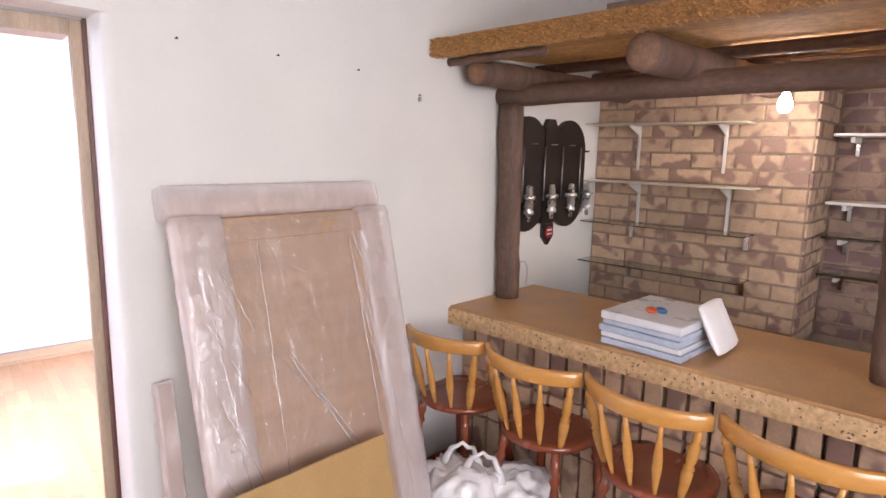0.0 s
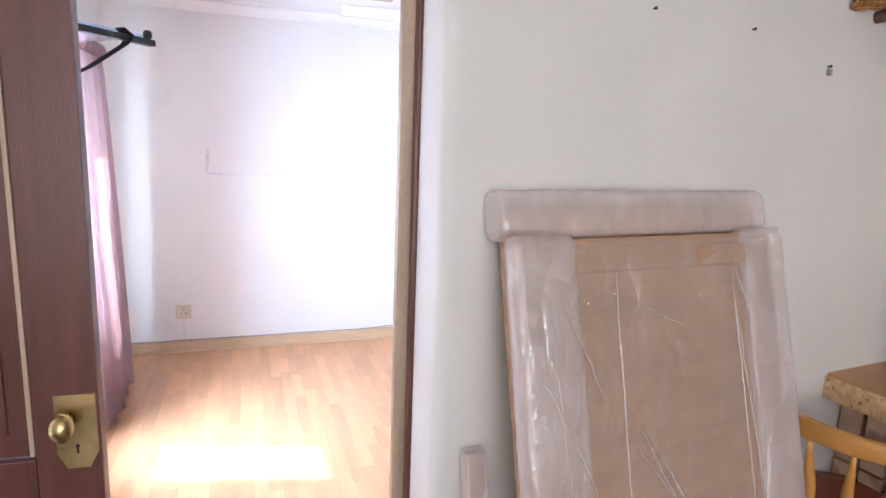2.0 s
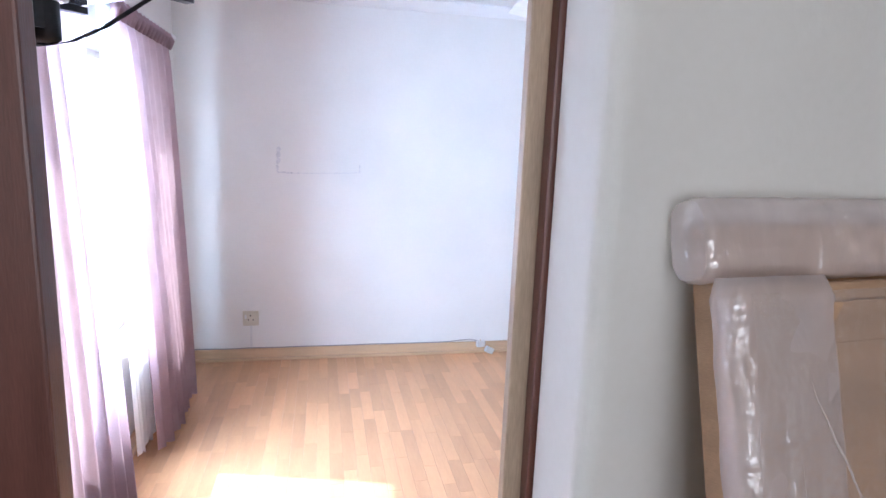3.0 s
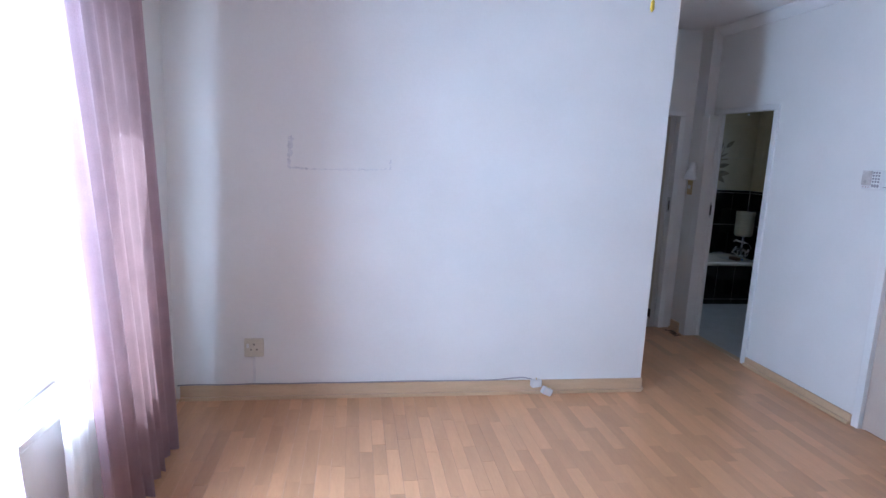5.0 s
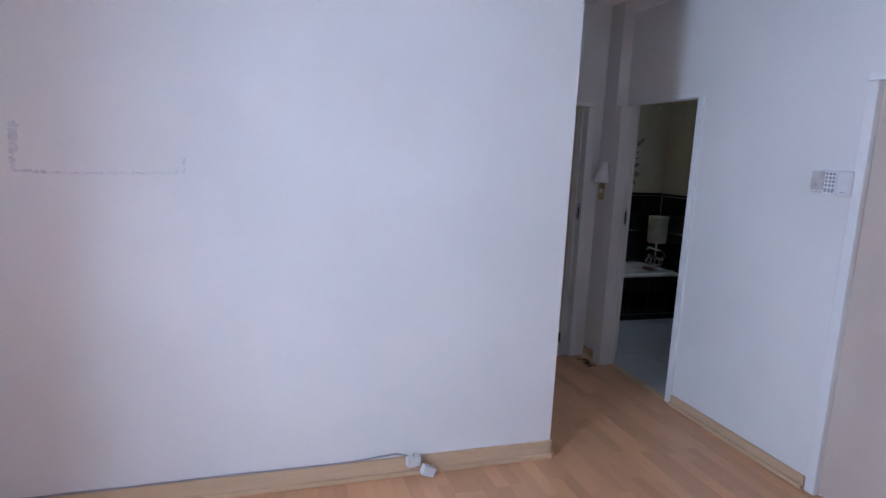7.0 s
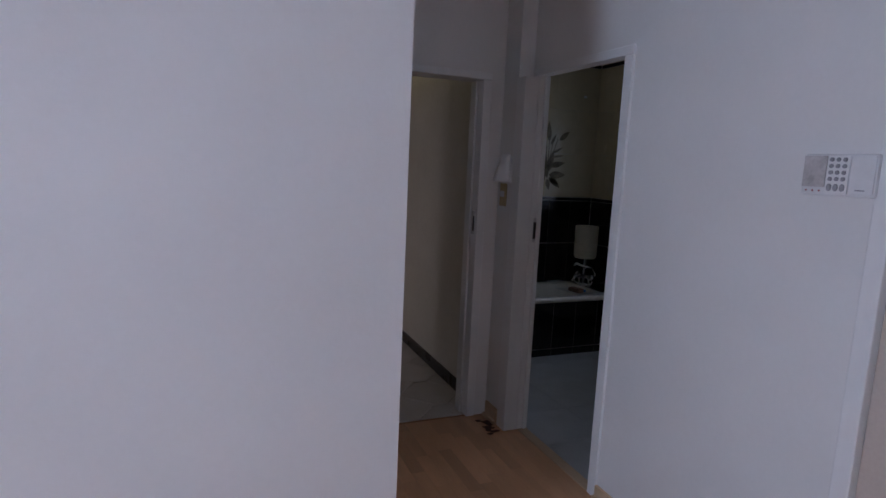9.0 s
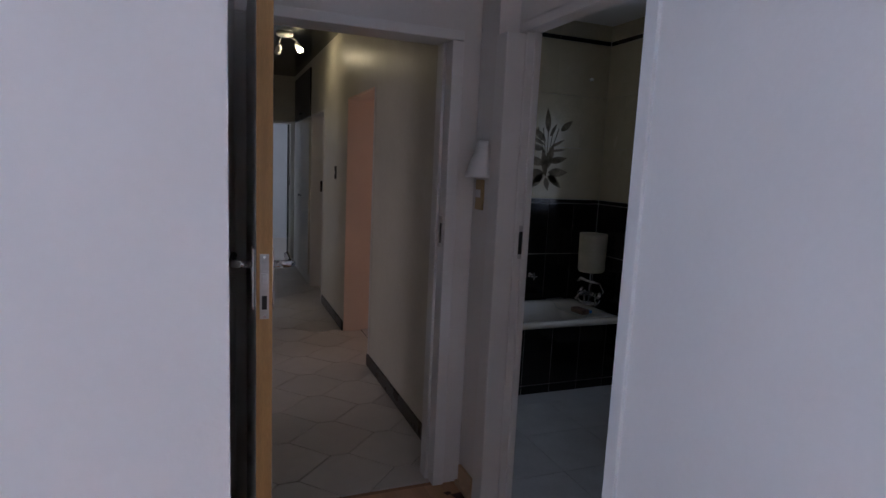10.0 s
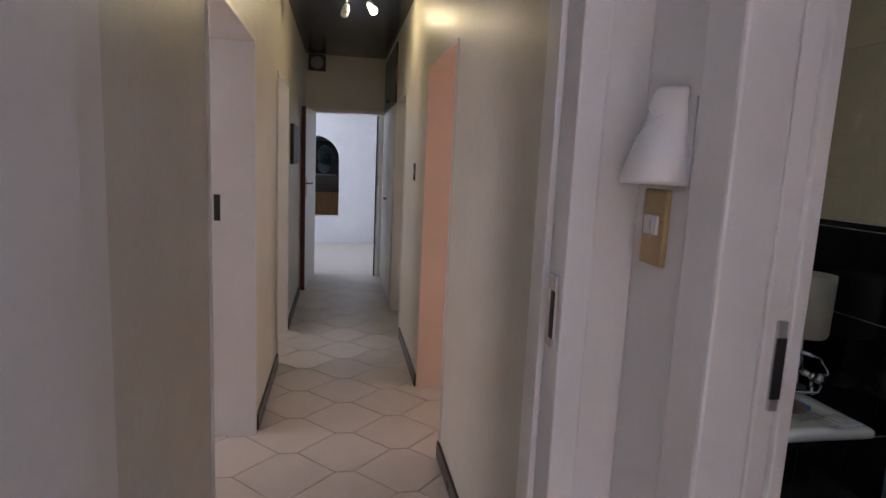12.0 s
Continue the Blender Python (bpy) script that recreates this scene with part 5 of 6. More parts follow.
def hall_door():
    t = thing("door_3", pose(2.425, 6.385, 0, 0, 0, -1.2), "white painted flush door standing open, with raw timber edge and lever handle", "door", "", "structure")
    part("leaf", B(0, 0.006, 0.01, 0.04, 0.885, 2.03, bevel=0.002), M["gloss_white"], t)
    ed = part("lipping", B(0.0005, 0, 0.01, 0.0395, 0.0058, 2.03, bevel=0.001), M["door_edge"], t, "raw orange timber edge")
    fp = part("lock_faceplate", B(0.009, -0.003, 1.10, 0.031, -0.0002, 1.265, bevel=0.001), M["steel"], t, "steel lock faceplate")
    part("latch", B(0.013, -0.011, 1.19, 0.027, -0.0032, 1.218, bevel=0.002), M["steel"], fp)
    part("bolt_hole", B(0.014, -0.0042, 1.125, 0.026, -0.0032, 1.16), M["black"], fp)
    for z in (1.107, 1.258):
        part("screw", lathe(bmesh.new(), [(0.004, 0), (0.004, 0.001)], pose(0.02, -0.003, z, 90), 8), M["chrome"], fp)
    for s, x in ((1, 0.0402), (-1, -0.0002)):
        pl = part("handle_plate", B(min(x, x + s * 0.007), 0.062, 1.11, max(x, x + s * 0.007), 0.102, 1.27, bevel=0.002), M["chrome"], t, "chrome handle plate")
        part("lever", tube(bmesh.new(), [(x + s * 0.006, 0.082, 1.225), (x + s * 0.045, 0.082, 1.225), (x + s * 0.055, 0.093, 1.225), (x + s * 0.055, 0.137, 1.221), (x + s * 0.052, 0.172, 1.226), (x + s * 0.049, 0.186, 1.236)],
                           [0.010, 0.010, 0.010, 0.0095, 0.009, 0.008], 10), M["chrome"], pl, "chrome lever handle")
        part("keyhole", lathe(bmesh.new(), [(0.004, 0), (0.004, 0.001)], pose(x + s * 0.0072, 0.082, 1.145, 0, 90 * s, 0), 8), M["black"], pl)
    for z in (0.25, 1.75):
        part("hinge", lathe(bmesh.new(), [(0.007, z), (0.007, z + 0.1)], pose(0.02, 0.892, 0), 10), M["steel"], t)


hall_door()


def sconce():
    t = thing("wall_sconce", pose(3.4175, 7.205, 0), "white tapered opal wall light on the pier", "wall light")
    rings = []
    for z, d, w in ((1.46, 0.085, 0.058), (1.47, 0.086, 0.060), (1.53, 0.064, 0.050), (1.575, 0.046, 0.042), (1.612, 0.036, 0.036), (1.618, 0.030, 0.032)):
        rings.append([(0, -w, z)] + [(-d * math.sin(math.pi * k / 12), -w * math.cos(math.pi * k / 12), z) for k in range(1, 12)] + [(0, w, z)])
    part("shade", loft(bmesh.new(), rings), M["opal"], t)
    part("back_plate", B(-0.004, -0.062, 1.455, -0.0005, 0.062, 1.60), M["plastic_white"], t)
    t = thing("light_switch", pose(3.4175, 7.225, 1.385), "ivory double light switch plate under the wall light", "light switch")
    part("plate", B(-0.010, -0.036, -0.066, 0, 0.036, 0.066, bevel=0.003), M["switch_plate"], t)
    for y in (-0.012, 0.012):
        part("rocker", B(-0.016, y - 0.009, -0.012, -0.0102, y + 0.009, 0.022, bevel=0.002), M["plastic_white"], t)


sconce()

# ---------- corridor things ----------
for nm, x, y0, y1 in (("baseboard_corridor_a", CX1, 7.45, 9.005), ("baseboard_corridor_b", CX1, 9.925, 11.01)):
    fixed(nm, B(x - 0.014, y0, 0, x - 0.0005, y1, 0.085, bevel=0.002), M["hall_skirt"], "dark glazed tile skirting", "skirting")
for nm, y0, y1 in (("baseboard_corridor_c", 9.37, 10.38), ("baseboard_corridor_d", 11.25, 12.55), ("baseboard_corridor_e", 7.45, 8.23)):
    fixed(nm, B(CX0 + 0.0005, y0, 0, CX0 + 0.014, y1, 0.085, bevel=0.002), M["hall_skirt"], "dark glazed tile skirting", "skirting")


def lining(name, x0, x1, a, b, head, label, strike=None):
    """White timber lining of a side opening in the corridor."""
    t = thing(name, pose(0, 0, 0), label, "door frame", "", "structure")
    o = 0.022
    part("jamb", B(x0, a, 0, x1, a + o, head, bevel=0.003), M["gloss_white"], t)
    far = part("jamb", B(x0, b - o, 0, x1, b, head, bevel=0.003), M["gloss_white"], t)
    part("head", B(x0, a + o + 0.0005, head - o, x1, b - o - 0.0005, head, bevel=0.003), M["gloss_white"], t)
    if strike:
        sp = part("strike_plate", B(strike, b - o - 0.004, 1.14, strike + 0.03, b - o - 0.0005, 1.27, bevel=0.001), M["black"], far, "dark strike plate")
    return t


lining("door_frame_5", CX0 - 0.232, CX0 + 0.008, 8.28, 9.33, 2.03, "white timber lining of a bedroom doorway", CX0 - 0.19)
lining("door_frame_6", CX0 - 0.232, CX0 + 0.008, 10.385, 11.21, 2.03, "white timber lining of a bedroom doorway", CX0 - 0.19)
lining("door_frame_7", CX1 - 0.008, CX1 + 0.172, 11.06, 11.9, 2.03, "white timber lining of a side doorway", CX1 + 0.1)
t = thing("door_frame_8", pose(0, 0, 0), "narrow white edge trim of the salmon room opening", "door frame", "", "structure")
part("jamb", B(CX1 - 0.006, 8.985, 0, CX1 + 0.166, 9.008, 2.04, bevel=0.003), M["gloss_white"], t)
part("jamb", B(CX1 + 0.001, 9.911, 0, CX1 + 0.166, 9.9295, 2.04), M["pink"], t, "salmon painted reveal")
part("head", B(CX1 + 0.001, 9.009, 2.025, CX1 + 0.166, 9.91, 2.043), M["pink"], t, "salmon painted reveal")

fe = steel_frame("door_frame_9", "y", 13.52, 0.14, 2.545, 3.345, 2.0, "white painted steel frame at the corridor end")
sp = part("strike_plate", B(3.328, 13.53, 1.14, 3.3325, 13.56, 1.27), M["black"], fe, "dark strike plate")
# no real seal: a black strip draws the shade inside the rebate
part("seal", B(3.306, 13.575, 0, 3.3185, 13.655, 1.999), M["black"], fe, "black strip standing in for shade in the rebate")
t = thing("door_4", pose(2.578, 13.49, 0, 0, 0, 174.5), "white painted flush door standing open at the corridor end", "door", "", "structure")
part("leaf", B(0, 0, 0.01, 0.04, 0.79, 1.99, bevel=0.002), M["gloss_white"], t)
part("lipping", B(-0.003, 0.7903, 0.01, 0.043, 0.797, 1.99, bevel=0.001), M["frame_dark"], t, "dark stained door edge")
for s, x in ((1, 0.0402), (-1, -0.0002)):
    pl = part("handle_plate", B(min(x, x + s * 0.007), 0.71, 1.03, max(x, x + s * 0.007), 0.75, 1.24, bevel=0.002), M["chrome"], t)
    part("lever", tube(bmesh.new(), [(x + s * 0.006, 0.73, 1.18), (x + s * 0.05, 0.73, 1.18), (x + s * 0.055, 0.70, 1.18), (x + s * 0.055, 0.62, 1.18)], 0.009, 8), M["chrome"], pl)


def spot_lamp(x, y, aims, label):
    t = thing("ceiling_spotlight", pose(x, y, 2.66), label, "spotlight", "corridor spotlights")
    part("base", lathe(bmesh.new(), [(0.0, -0.03), (0.05, -0.03), (0.075, -0.018), (0.08, 0)], seg=24), M["plastic_white"], t, "round white ceiling rose")
    for dx, dy, dz, lit in aims:
        arm = part("arm", tube(bmesh.new(), [(dx * 0.35, dy * 0.35, -0.028), (dx * 0.8, dy * 0.8, dz * 0.45), (dx, dy, dz * 0.75)], 0.007, 8), M["plastic_white"], t)
        m = Matrix.Translation((dx, dy, dz)) @ Vector((dx * 0.6, dy, dz * 0.9)).to_track_quat("Z", "Y").to_matrix().to_4x4()
        hd = part("head", lathe(bmesh.new(), [(0.012, -0.05), (0.02, -0.04), (0.026, -0.02), (0.028, 0.01), (0.026, 0.01), (0.022, -0.02)], m, 18, False), M["plastic_white"], arm, "white spotlight head")
        part("bulb", lathe(bmesh.new(), [(0.012, -0.02), (0.018, 0.0), (0.026, 0.014), (0.028, 0.03), (0.018, 0.044), (0.0, 0.049)], m, 16), M["bulb"] if lit else M["opal"], arm, "lit bulb" if lit else "unlit white bulb")


spot_lamp(2.945, 10.70, ((0.125, -0.03, -0.12, True), (-0.06, -0.05, -0.16, False)), "white two-headed ceiling spotlight, one bulb lit")
t = thing("wall_speaker", pose(2.58, 13.519, 2.555), "black square speaker with a pale round cone on the end wall", "speaker")
part("case", B(-0.10, -0.06, -0.09, 0.10, 0, 0.095, bevel=0.006), M["black"], t)
part("cone", lathe(bmesh.new(), [(0.072, 0), (0.072, 0.004), (0.05, 0.001), (0.0, 0.003)], pose(0, -0.0602, 0, 90), 22), M["grey_cable"], t, "pale round cone")
t = thing("light_switch", pose(CX1, 10.40, 1.40), "dark light switch plate on the corridor wall", "light switch")
part("plate", B(-0.009, -0.035, -0.06, 0, 0.035, 0.06, bevel=0.003), M["black"], t)
part("rocker", B(-0.013, -0.012, -0.018, -0.0092, 0.012, 0.018, bevel=0.002), M["steel"], t)
t = thing("wall_picture", pose(CX0, 11.7, 1.57), "dark framed picture on the corridor wall", "picture")
part("frame", B(0.0005, -0.29, -0.17, 0.03, 0.29, 0.17, bevel=0.004), M["dark_wood"], t)
part("print", B(0.0302, -0.25, -0.13, 0.032, 0.25, 0.13), M["picture_dark"], t)


def linen_cupboard():
    t = thing("linen_cupboard", pose(CX1, 11.98, 0), "tall built-in grey-cream cupboard with upper doors", "cupboard")
    part("carcass", B(0.006, 0.002, 0.1, 0.5, 1.418, 2.598), M["hall_paint"], t)
    for k in range(2):
        y = 0.02 + 0.695 * k
        for z0, z1 in ((0.12, 1.98), (2.02, 2.58)):
            dr = part("cupboard_door", B(-0.016, y, z0, 0.005, y + 0.685, z1, bevel=0.003), M["hall_paint"] if z0 < 1 else M["dark_wood"], t)
            part("knob", lathe(bmesh.new(), [(0.006, 0), (0.006, 0.015), (0.014, 0.022), (0.0, 0.03)], pose(-0.0162, y + (0.62 if k == 0 else 0.06), 1.05 if z0 < 1 else 2.09, 0, -90, 0), 12), M["black"], dr)


linen_cupboard()

# beyond the arch
fixed("arch_sill", B(2.05, FY + 0.005, 0, 2.85, FY + 0.155, 0.47), M["far_white"], "low white wall under the arch", "sill")
t = thing("sideboard", pose(2.5, 17.9, 0), "brown wooden sideboard below a dark picture", "sideboard")
part("carcass", B(-0.5, -0.2, 0.06, 0.5, 0.2, 0.8, bevel=0.006), M["door_edge"], t)
part("plinth", B(-0.46, -0.17, 0, 0.46, 0.18, 0.0595), M["frame_dark"], t)
part("top", B(-0.53, -0.22, 0.802, 0.53, 0.21, 0.83, bevel=0.004), M["frame_dark"], t)
for x in (-0.25, 0.25):
    part("cupboard_door", B(x - 0.235, -0.215, 0.09, x + 0.235, -0.2005, 0.78, bevel=0.003), M["door_edge"], t)
t = thing("framed_print", pose(2.55, 18.199, 1.44), "dark framed print with a pale blue animal head shape", "picture")
part("frame", B(-0.28, -0.03, -0.34, 0.28, 0, 0.34, bevel=0.004), M["picture_dark"], t)
part("border", B(-0.24, -0.032, -0.34, 0.24, -0.0302, -0.31), M["white_print"], t, "pale lower border")
bm = bmesh.new()
for x, z, a, c in ((0.02, 0.06, 0.15, 0.2), (0.0, -0.15, 0.12, 0.15), (0.06, 0.0, 0.1, 0.14)):
    lathe(bm, [(1, 0), (0.96, 0.002)], pose(x, -0.0302, z, 90) @ Matrix.Diagonal((a, c, 1, 1)), 20)
part("image_shape", bm, M["picture_pale"], t, "pale blue blurred shape")

# ---------- bathroom things ----------
FT = 8.17


def bath():
    t = thing("bathtub", pose(0, 0, 0), "cream enamel built-in bathtub with black tiled front", "bathtub")
    x0, x1, y0, y1, z = 3.59, 5.0, 8.135, 8.775, 0.50

    def rr(m, r, zz, n=6):
        pts = []
        for cx, cy, a0 in ((x1 - m - r, y1 - m - r, 0), (x0 + m + r, y1 - m - r, 90), (x0 + m + r, y0 + m + r, 180), (x1 - m - r, y0 + m + r, 270)):
            pts += [(cx + r * math.cos(radians(a0 + 90 * k / n)), cy + r * math.sin(radians(a0 + 90 * k / n)), zz) for k in range(n + 1)]
        return pts
    bm = bmesh.new()
    loft(bm, [rr(0.012, 0.02, z - 0.04), rr(0.0, 0.02, z - 0.03), rr(0.0, 0.02, z - 0.008), rr(0.008, 0.02, z), rr(0.055, 0.07, z), rr(0.07, 0.08, z - 0.012), rr(0.12, 0.1, z - 0.25), rr(0.17, 0.1, z - 0.36), rr(0.24, 0.06, z - 0.385)], False)
    fl = rr(0.24, 0.06, z - 0.385)
    bm.faces.new([bm.verts.new(p) for p in fl])
    part("tub", bm, M["enamel"], t, "cream enamel tub")
    part("apron", B(x0 - 0.01, FT, 0, BX - 0.002, FT + 0.05, z - 0.041), M["grout"], t, "pale grouted apron")
    part("ledge", B(x1 + 0.003, FT, 0.0, BX - 0.002, BY - 0.012, z - 0.012), M["black_tile"], t, "black tiled ledge at the tub end")
    for k in range(7):
        xa = x0 - 0.008 + 0.218 * k
        xb = min(xa + 0.213, BX - 0.003)
        if xb > xa:
            part("tile", B(xa, FT - 0.007, 0.065, xb, FT - 0.0005, z - 0.045, bevel=0.0015), M["black_tile"], t)
            part("tile", B(xa, FT - 0.007, 0.002, xb, FT - 0.0005, 0.060, bevel=0.0015), M["black_tile"], t)
    return z


TZ = bath()


def mixer():
    t = thing("bath_mixer", pose(5.05, 8.60, TZ - 0.011), "chrome bath mixer with hand shower on its cradle", "bath mixer")
    for y in (-0.075, 0.075):
        part("pillar", lathe(bmesh.new(), [(0.026, 0), (0.026, 0.01), (0.014, 0.02), (0.014, 0.07), (0.022, 0.075), (0.022, 0.1), (0.0, 0.104)], pose(0, y, 0), 14), M["chrome"], t)
        part("tap_handle", lathe(bmesh.new(), [(0.012, 0), (0.03, 0.008), (0.032, 0.03), (0.02, 0.045), (0, 0.047)], pose(0.0, y * 1.25, 0.088, 90 if y < 0 else -90, 0, 0), 10), M["chrome"], t)
    part("bridge", tube(bmesh.new(), [(0, -0.085, 0.085), (0, 0.085, 0.085)], 0.017, 12), M["chrome"], t)
    part("spout", tube(bmesh.new(), [(0, 0, 0.085), (-0.05, 0, 0.095), (-0.11, 0, 0.085), (-0.135, 0, 0.05)], [0.016, 0.015, 0.013, 0.012], 12), M["chrome"], t)
    part("cradle", tube(bmesh.new(), [(0, 0, 0.09), (0, 0, 0.15), (-0.02, 0, 0.165)], 0.008, 8), M["chrome"], t)
    part("hand_shower", tube(bmesh.new(), [(0.02, -0.07, 0.175), (-0.02, 0.0, 0.18), (-0.05, 0.06, 0.195), (-0.065, 0.085, 0.185)], [0.011, 0.012, 0.014, 0.03], 12), M["chrome"], t)
    part("hose", tube(bmesh.new(), [(0.02, -0.07, 0.175), (0.03, -0.12, 0.12), (-0.02, -0.13, 0.03), (-0.10, -0.09, 0.02), (-0.13, 0.0, 0.06), (-0.08, 0.06, 0.1), (-0.01, 0.02, 0.07)], 0.007, 8), M["chrome"], t, "ribbed chrome hose")


mixer()
t = thing("shaded_lamp", pose(5.055, 8.625, TZ - 0.011), "cream cylindrical shade on a thin stem in the tub corner", "lamp")
part("stem", tube(bmesh.new(), [(0, 0, 0.004), (0, 0, 0.36)], 0.007, 8), M["steel"], t)
part("foot", lathe(bmesh.new(), [(0.045, 0), (0.045, 0.006), (0.01, 0.014)]), M["steel"], t)
part("shade", lathe(bmesh.new(), [(0.092, 0.255), (0.100, 0.268), (0.103, 0.28), (0.107, 0.54), (0.106, 0.552), (0.104, 0.552), (0.104, 0.54), (0.100, 0.28)], seg=28, cap=False), M["shade"], t, "cream pleated cylinder shade")
t = thing("bath_tap", pose(4.60, BY - 0.012, 0.70), "small chrome wall tap above the tub", "tap")
part("body", lathe(bmesh.new(), [(0.024, 0), (0.024, 0.006), (0.012, 0.01), (0.012, 0.05)], pose(0, 0, 0, 90), 14), M["chrome"], t)
part("cross_head", B(-0.032, -0.062, -0.007, 0.032, -0.05, 0.007, bevel=0.004), M["chrome"], t)
part("cross_head", B(-0.007, -0.062, -0.032, 0.007, -0.0505, 0.032, bevel=0.004), M["chrome"], t)


def bath_rack():
    t = thing("bath_rack", pose(4.84, 8.47, TZ + 0.004, 0, 0, 8), "wire bath rack with a brown tray across the tub", "bath rack")
    for x in (-0.07, -0.035, 0, 0.035, 0.07):
        part("wire", tube(bmesh.new(), [(x, -0.33, 0.012), (x, -0.2, 0.002), (x, -0.17, -0.03), (x, 0.14, -0.03), (x, 0.17, 0.002), (x, 0.27, 0.012)], 0.0028, 6), M["steel"], t)
    for y in (-0.32, -0.15, 0.0, 0.12, 0.26):
        z = 0.012 if abs(y) > 0.2 else -0.03
        part("cross_wire", tube(bmesh.new(), [(-0.072, y, z), (0.072, y, z)], 0.0028, 6), M["steel"], t)
    part("soap_tray", B(-0.05, -0.12, -0.027, 0.02, 0.01, 0.01, bevel=0.01), M["log"], t, "brown wooden soap tray")
    part("soap_dish", B(0.025, -0.1, -0.027, 0.065, 0.02, -0.005, bevel=0.005), M["blue"], t, "small dark blue soap dish")


bath_rack()


def flower_print():
    """Leaves and blooms printed across four tiles, as thin raised shapes."""
    t = thing("tile_flower_print", pose(4.675, BY - 0.0085, 1.465), "grey-brown flower print on the cream wall tiles", "tile print")

    def leaf(x, z, ln, w, ang):
        x, z, ln, w = x * 0.9, z * 0.9, ln * 0.88, w * 0.9
        ca, sa = math.cos(radians(ang)), math.sin(radians(ang))
        out = []
        for s in (1, -1):
            ks = range(0, 9) if s > 0 else range(8, -1, -1)
            for k in ks:
                f = k / 8
                if s < 0 and k in (0, 8):
                    continue
                p, q = ln * f, s * w * math.sin(math.pi * f ** 0.8) * 0.5
                out.append((x + p * ca - q * sa, z + p * sa + q * ca))
        bm = bmesh.new()
        slab(bm, out, -0.0012, 0, "y")
        part("leaf", bm, M["decal"], t)
    for a in ((0.0, 0.0, 0.25, 0.06, 100), (0.0, 0.05, 0.24, 0.07, 75), (0.02, 0.12, 0.19, 0.06, 12), (-0.02, 0.10, 0.20, 0.07, 165), (0.02, 0.03, 0.20, 0.075, 2), (-0.01, 0.02, 0.2, 0.07, 178), (0.03, 0.01, 0.17, 0.06, -40), (0.0, -0.01, 0.12, 0.05, -75), (-0.03, 0.0, 0.16, 0.06, 222),
              (0.02, 0.0, 0.13, 0.06, -25), (-0.02, 0.0, 0.14, 0.06, 205), (0.0, 0.36, 0.21, 0.055, 95), (0.12, 0.38, 0.15, 0.055, 40), (-0.02, 0.29, 0.17, 0.055, 140), (0.02, 0.33, 0.13, 0.03, 62), (0.03, 0.24, 0.16, 0.025, 28), (0.04, 0.21, 0.15, 0.022, 8), (-0.03, 0.22, 0.17, 0.05, 168), (-0.03, 0.26, 0.16, 0.03, 155)):
        leaf(*a)
    for k in range(5):
        part("stem", tube(bmesh.new(), [(0, -0.0008, 0.0), (0.012 * (k - 2), -0.0008, 0.15), (0.045 * (k - 2), -0.0008, 0.36)], 0.003, 5), M["decal"], t)


flower_print()
t = thing("wall_hook", pose(5.016, BY - 0.008, 2.21), "small white hook on the cream tiles", "hook")
part("body", lathe(bmesh.new(), [(0.012, 0), (0.014, 0.012), (0.008, 0.03), (0, 0.032)], pose(0, 0, 0, 90), 12), M["ceramic"], t)
part("peg", tube(bmesh.new(), [(0, -0.02, -0.004), (0, -0.035, -0.012), (0, -0.037, 0.004)], 0.004, 6), M["ceramic"], t)


def bath_window():
    t = thing("window_2", pose(BX, 0, 0), "frosted bathroom window behind dark burglar bars", "window", "", "structure")
    y0, y1, z0, z1 = 7.05, 8.13, 1.14, 1.96
    part("window_frame", walls(bmesh.new(), "x", 0.10, 0.035, y0, y1, z1, [(y0 + 0.035, y0 + 0.52, z0 + 0.035, z1 - 0.035), (y0 + 0.56, y1 - 0.035, z0 + 0.035, z1 - 0.035)], z0), M["gloss_white"], t)
    for a, b in ((y0 + 0.035, y0 + 0.52), (y0 + 0.56, y1 - 0.035)):
        p = part("pane", B(0.115, a, z0 + 0.035, 0.12, b, z1 - 0.035), M["glass"], t, "frosted pane")
        p.visible_shadow = False
    part("window_sill", B(-0.025, y0 - 0.01, z0 - 0.02, 0.10, y1 + 0.01, z0 + 0.003, bevel=0.004), M["ceramic"], t)
    for k in range(13):
        y = y0 + 0.05 + 0.082 * k
        part("bar", B(0.006, y - 0.006, z0 + 0.004, 0.040, y + 0.006, z1 - 0.002, bevel=0.002), M["bar_paint"], t, "dark upright burglar bar")
    for z in (z0 + 0.05, z0 + 0.24, z0 + 0.53):
        part("cross_bar", B(0.0405, y0, z - 0.008, 0.050, y1, z + 0.008, bevel=0.002), M["bar_paint"], t)


bath_window()


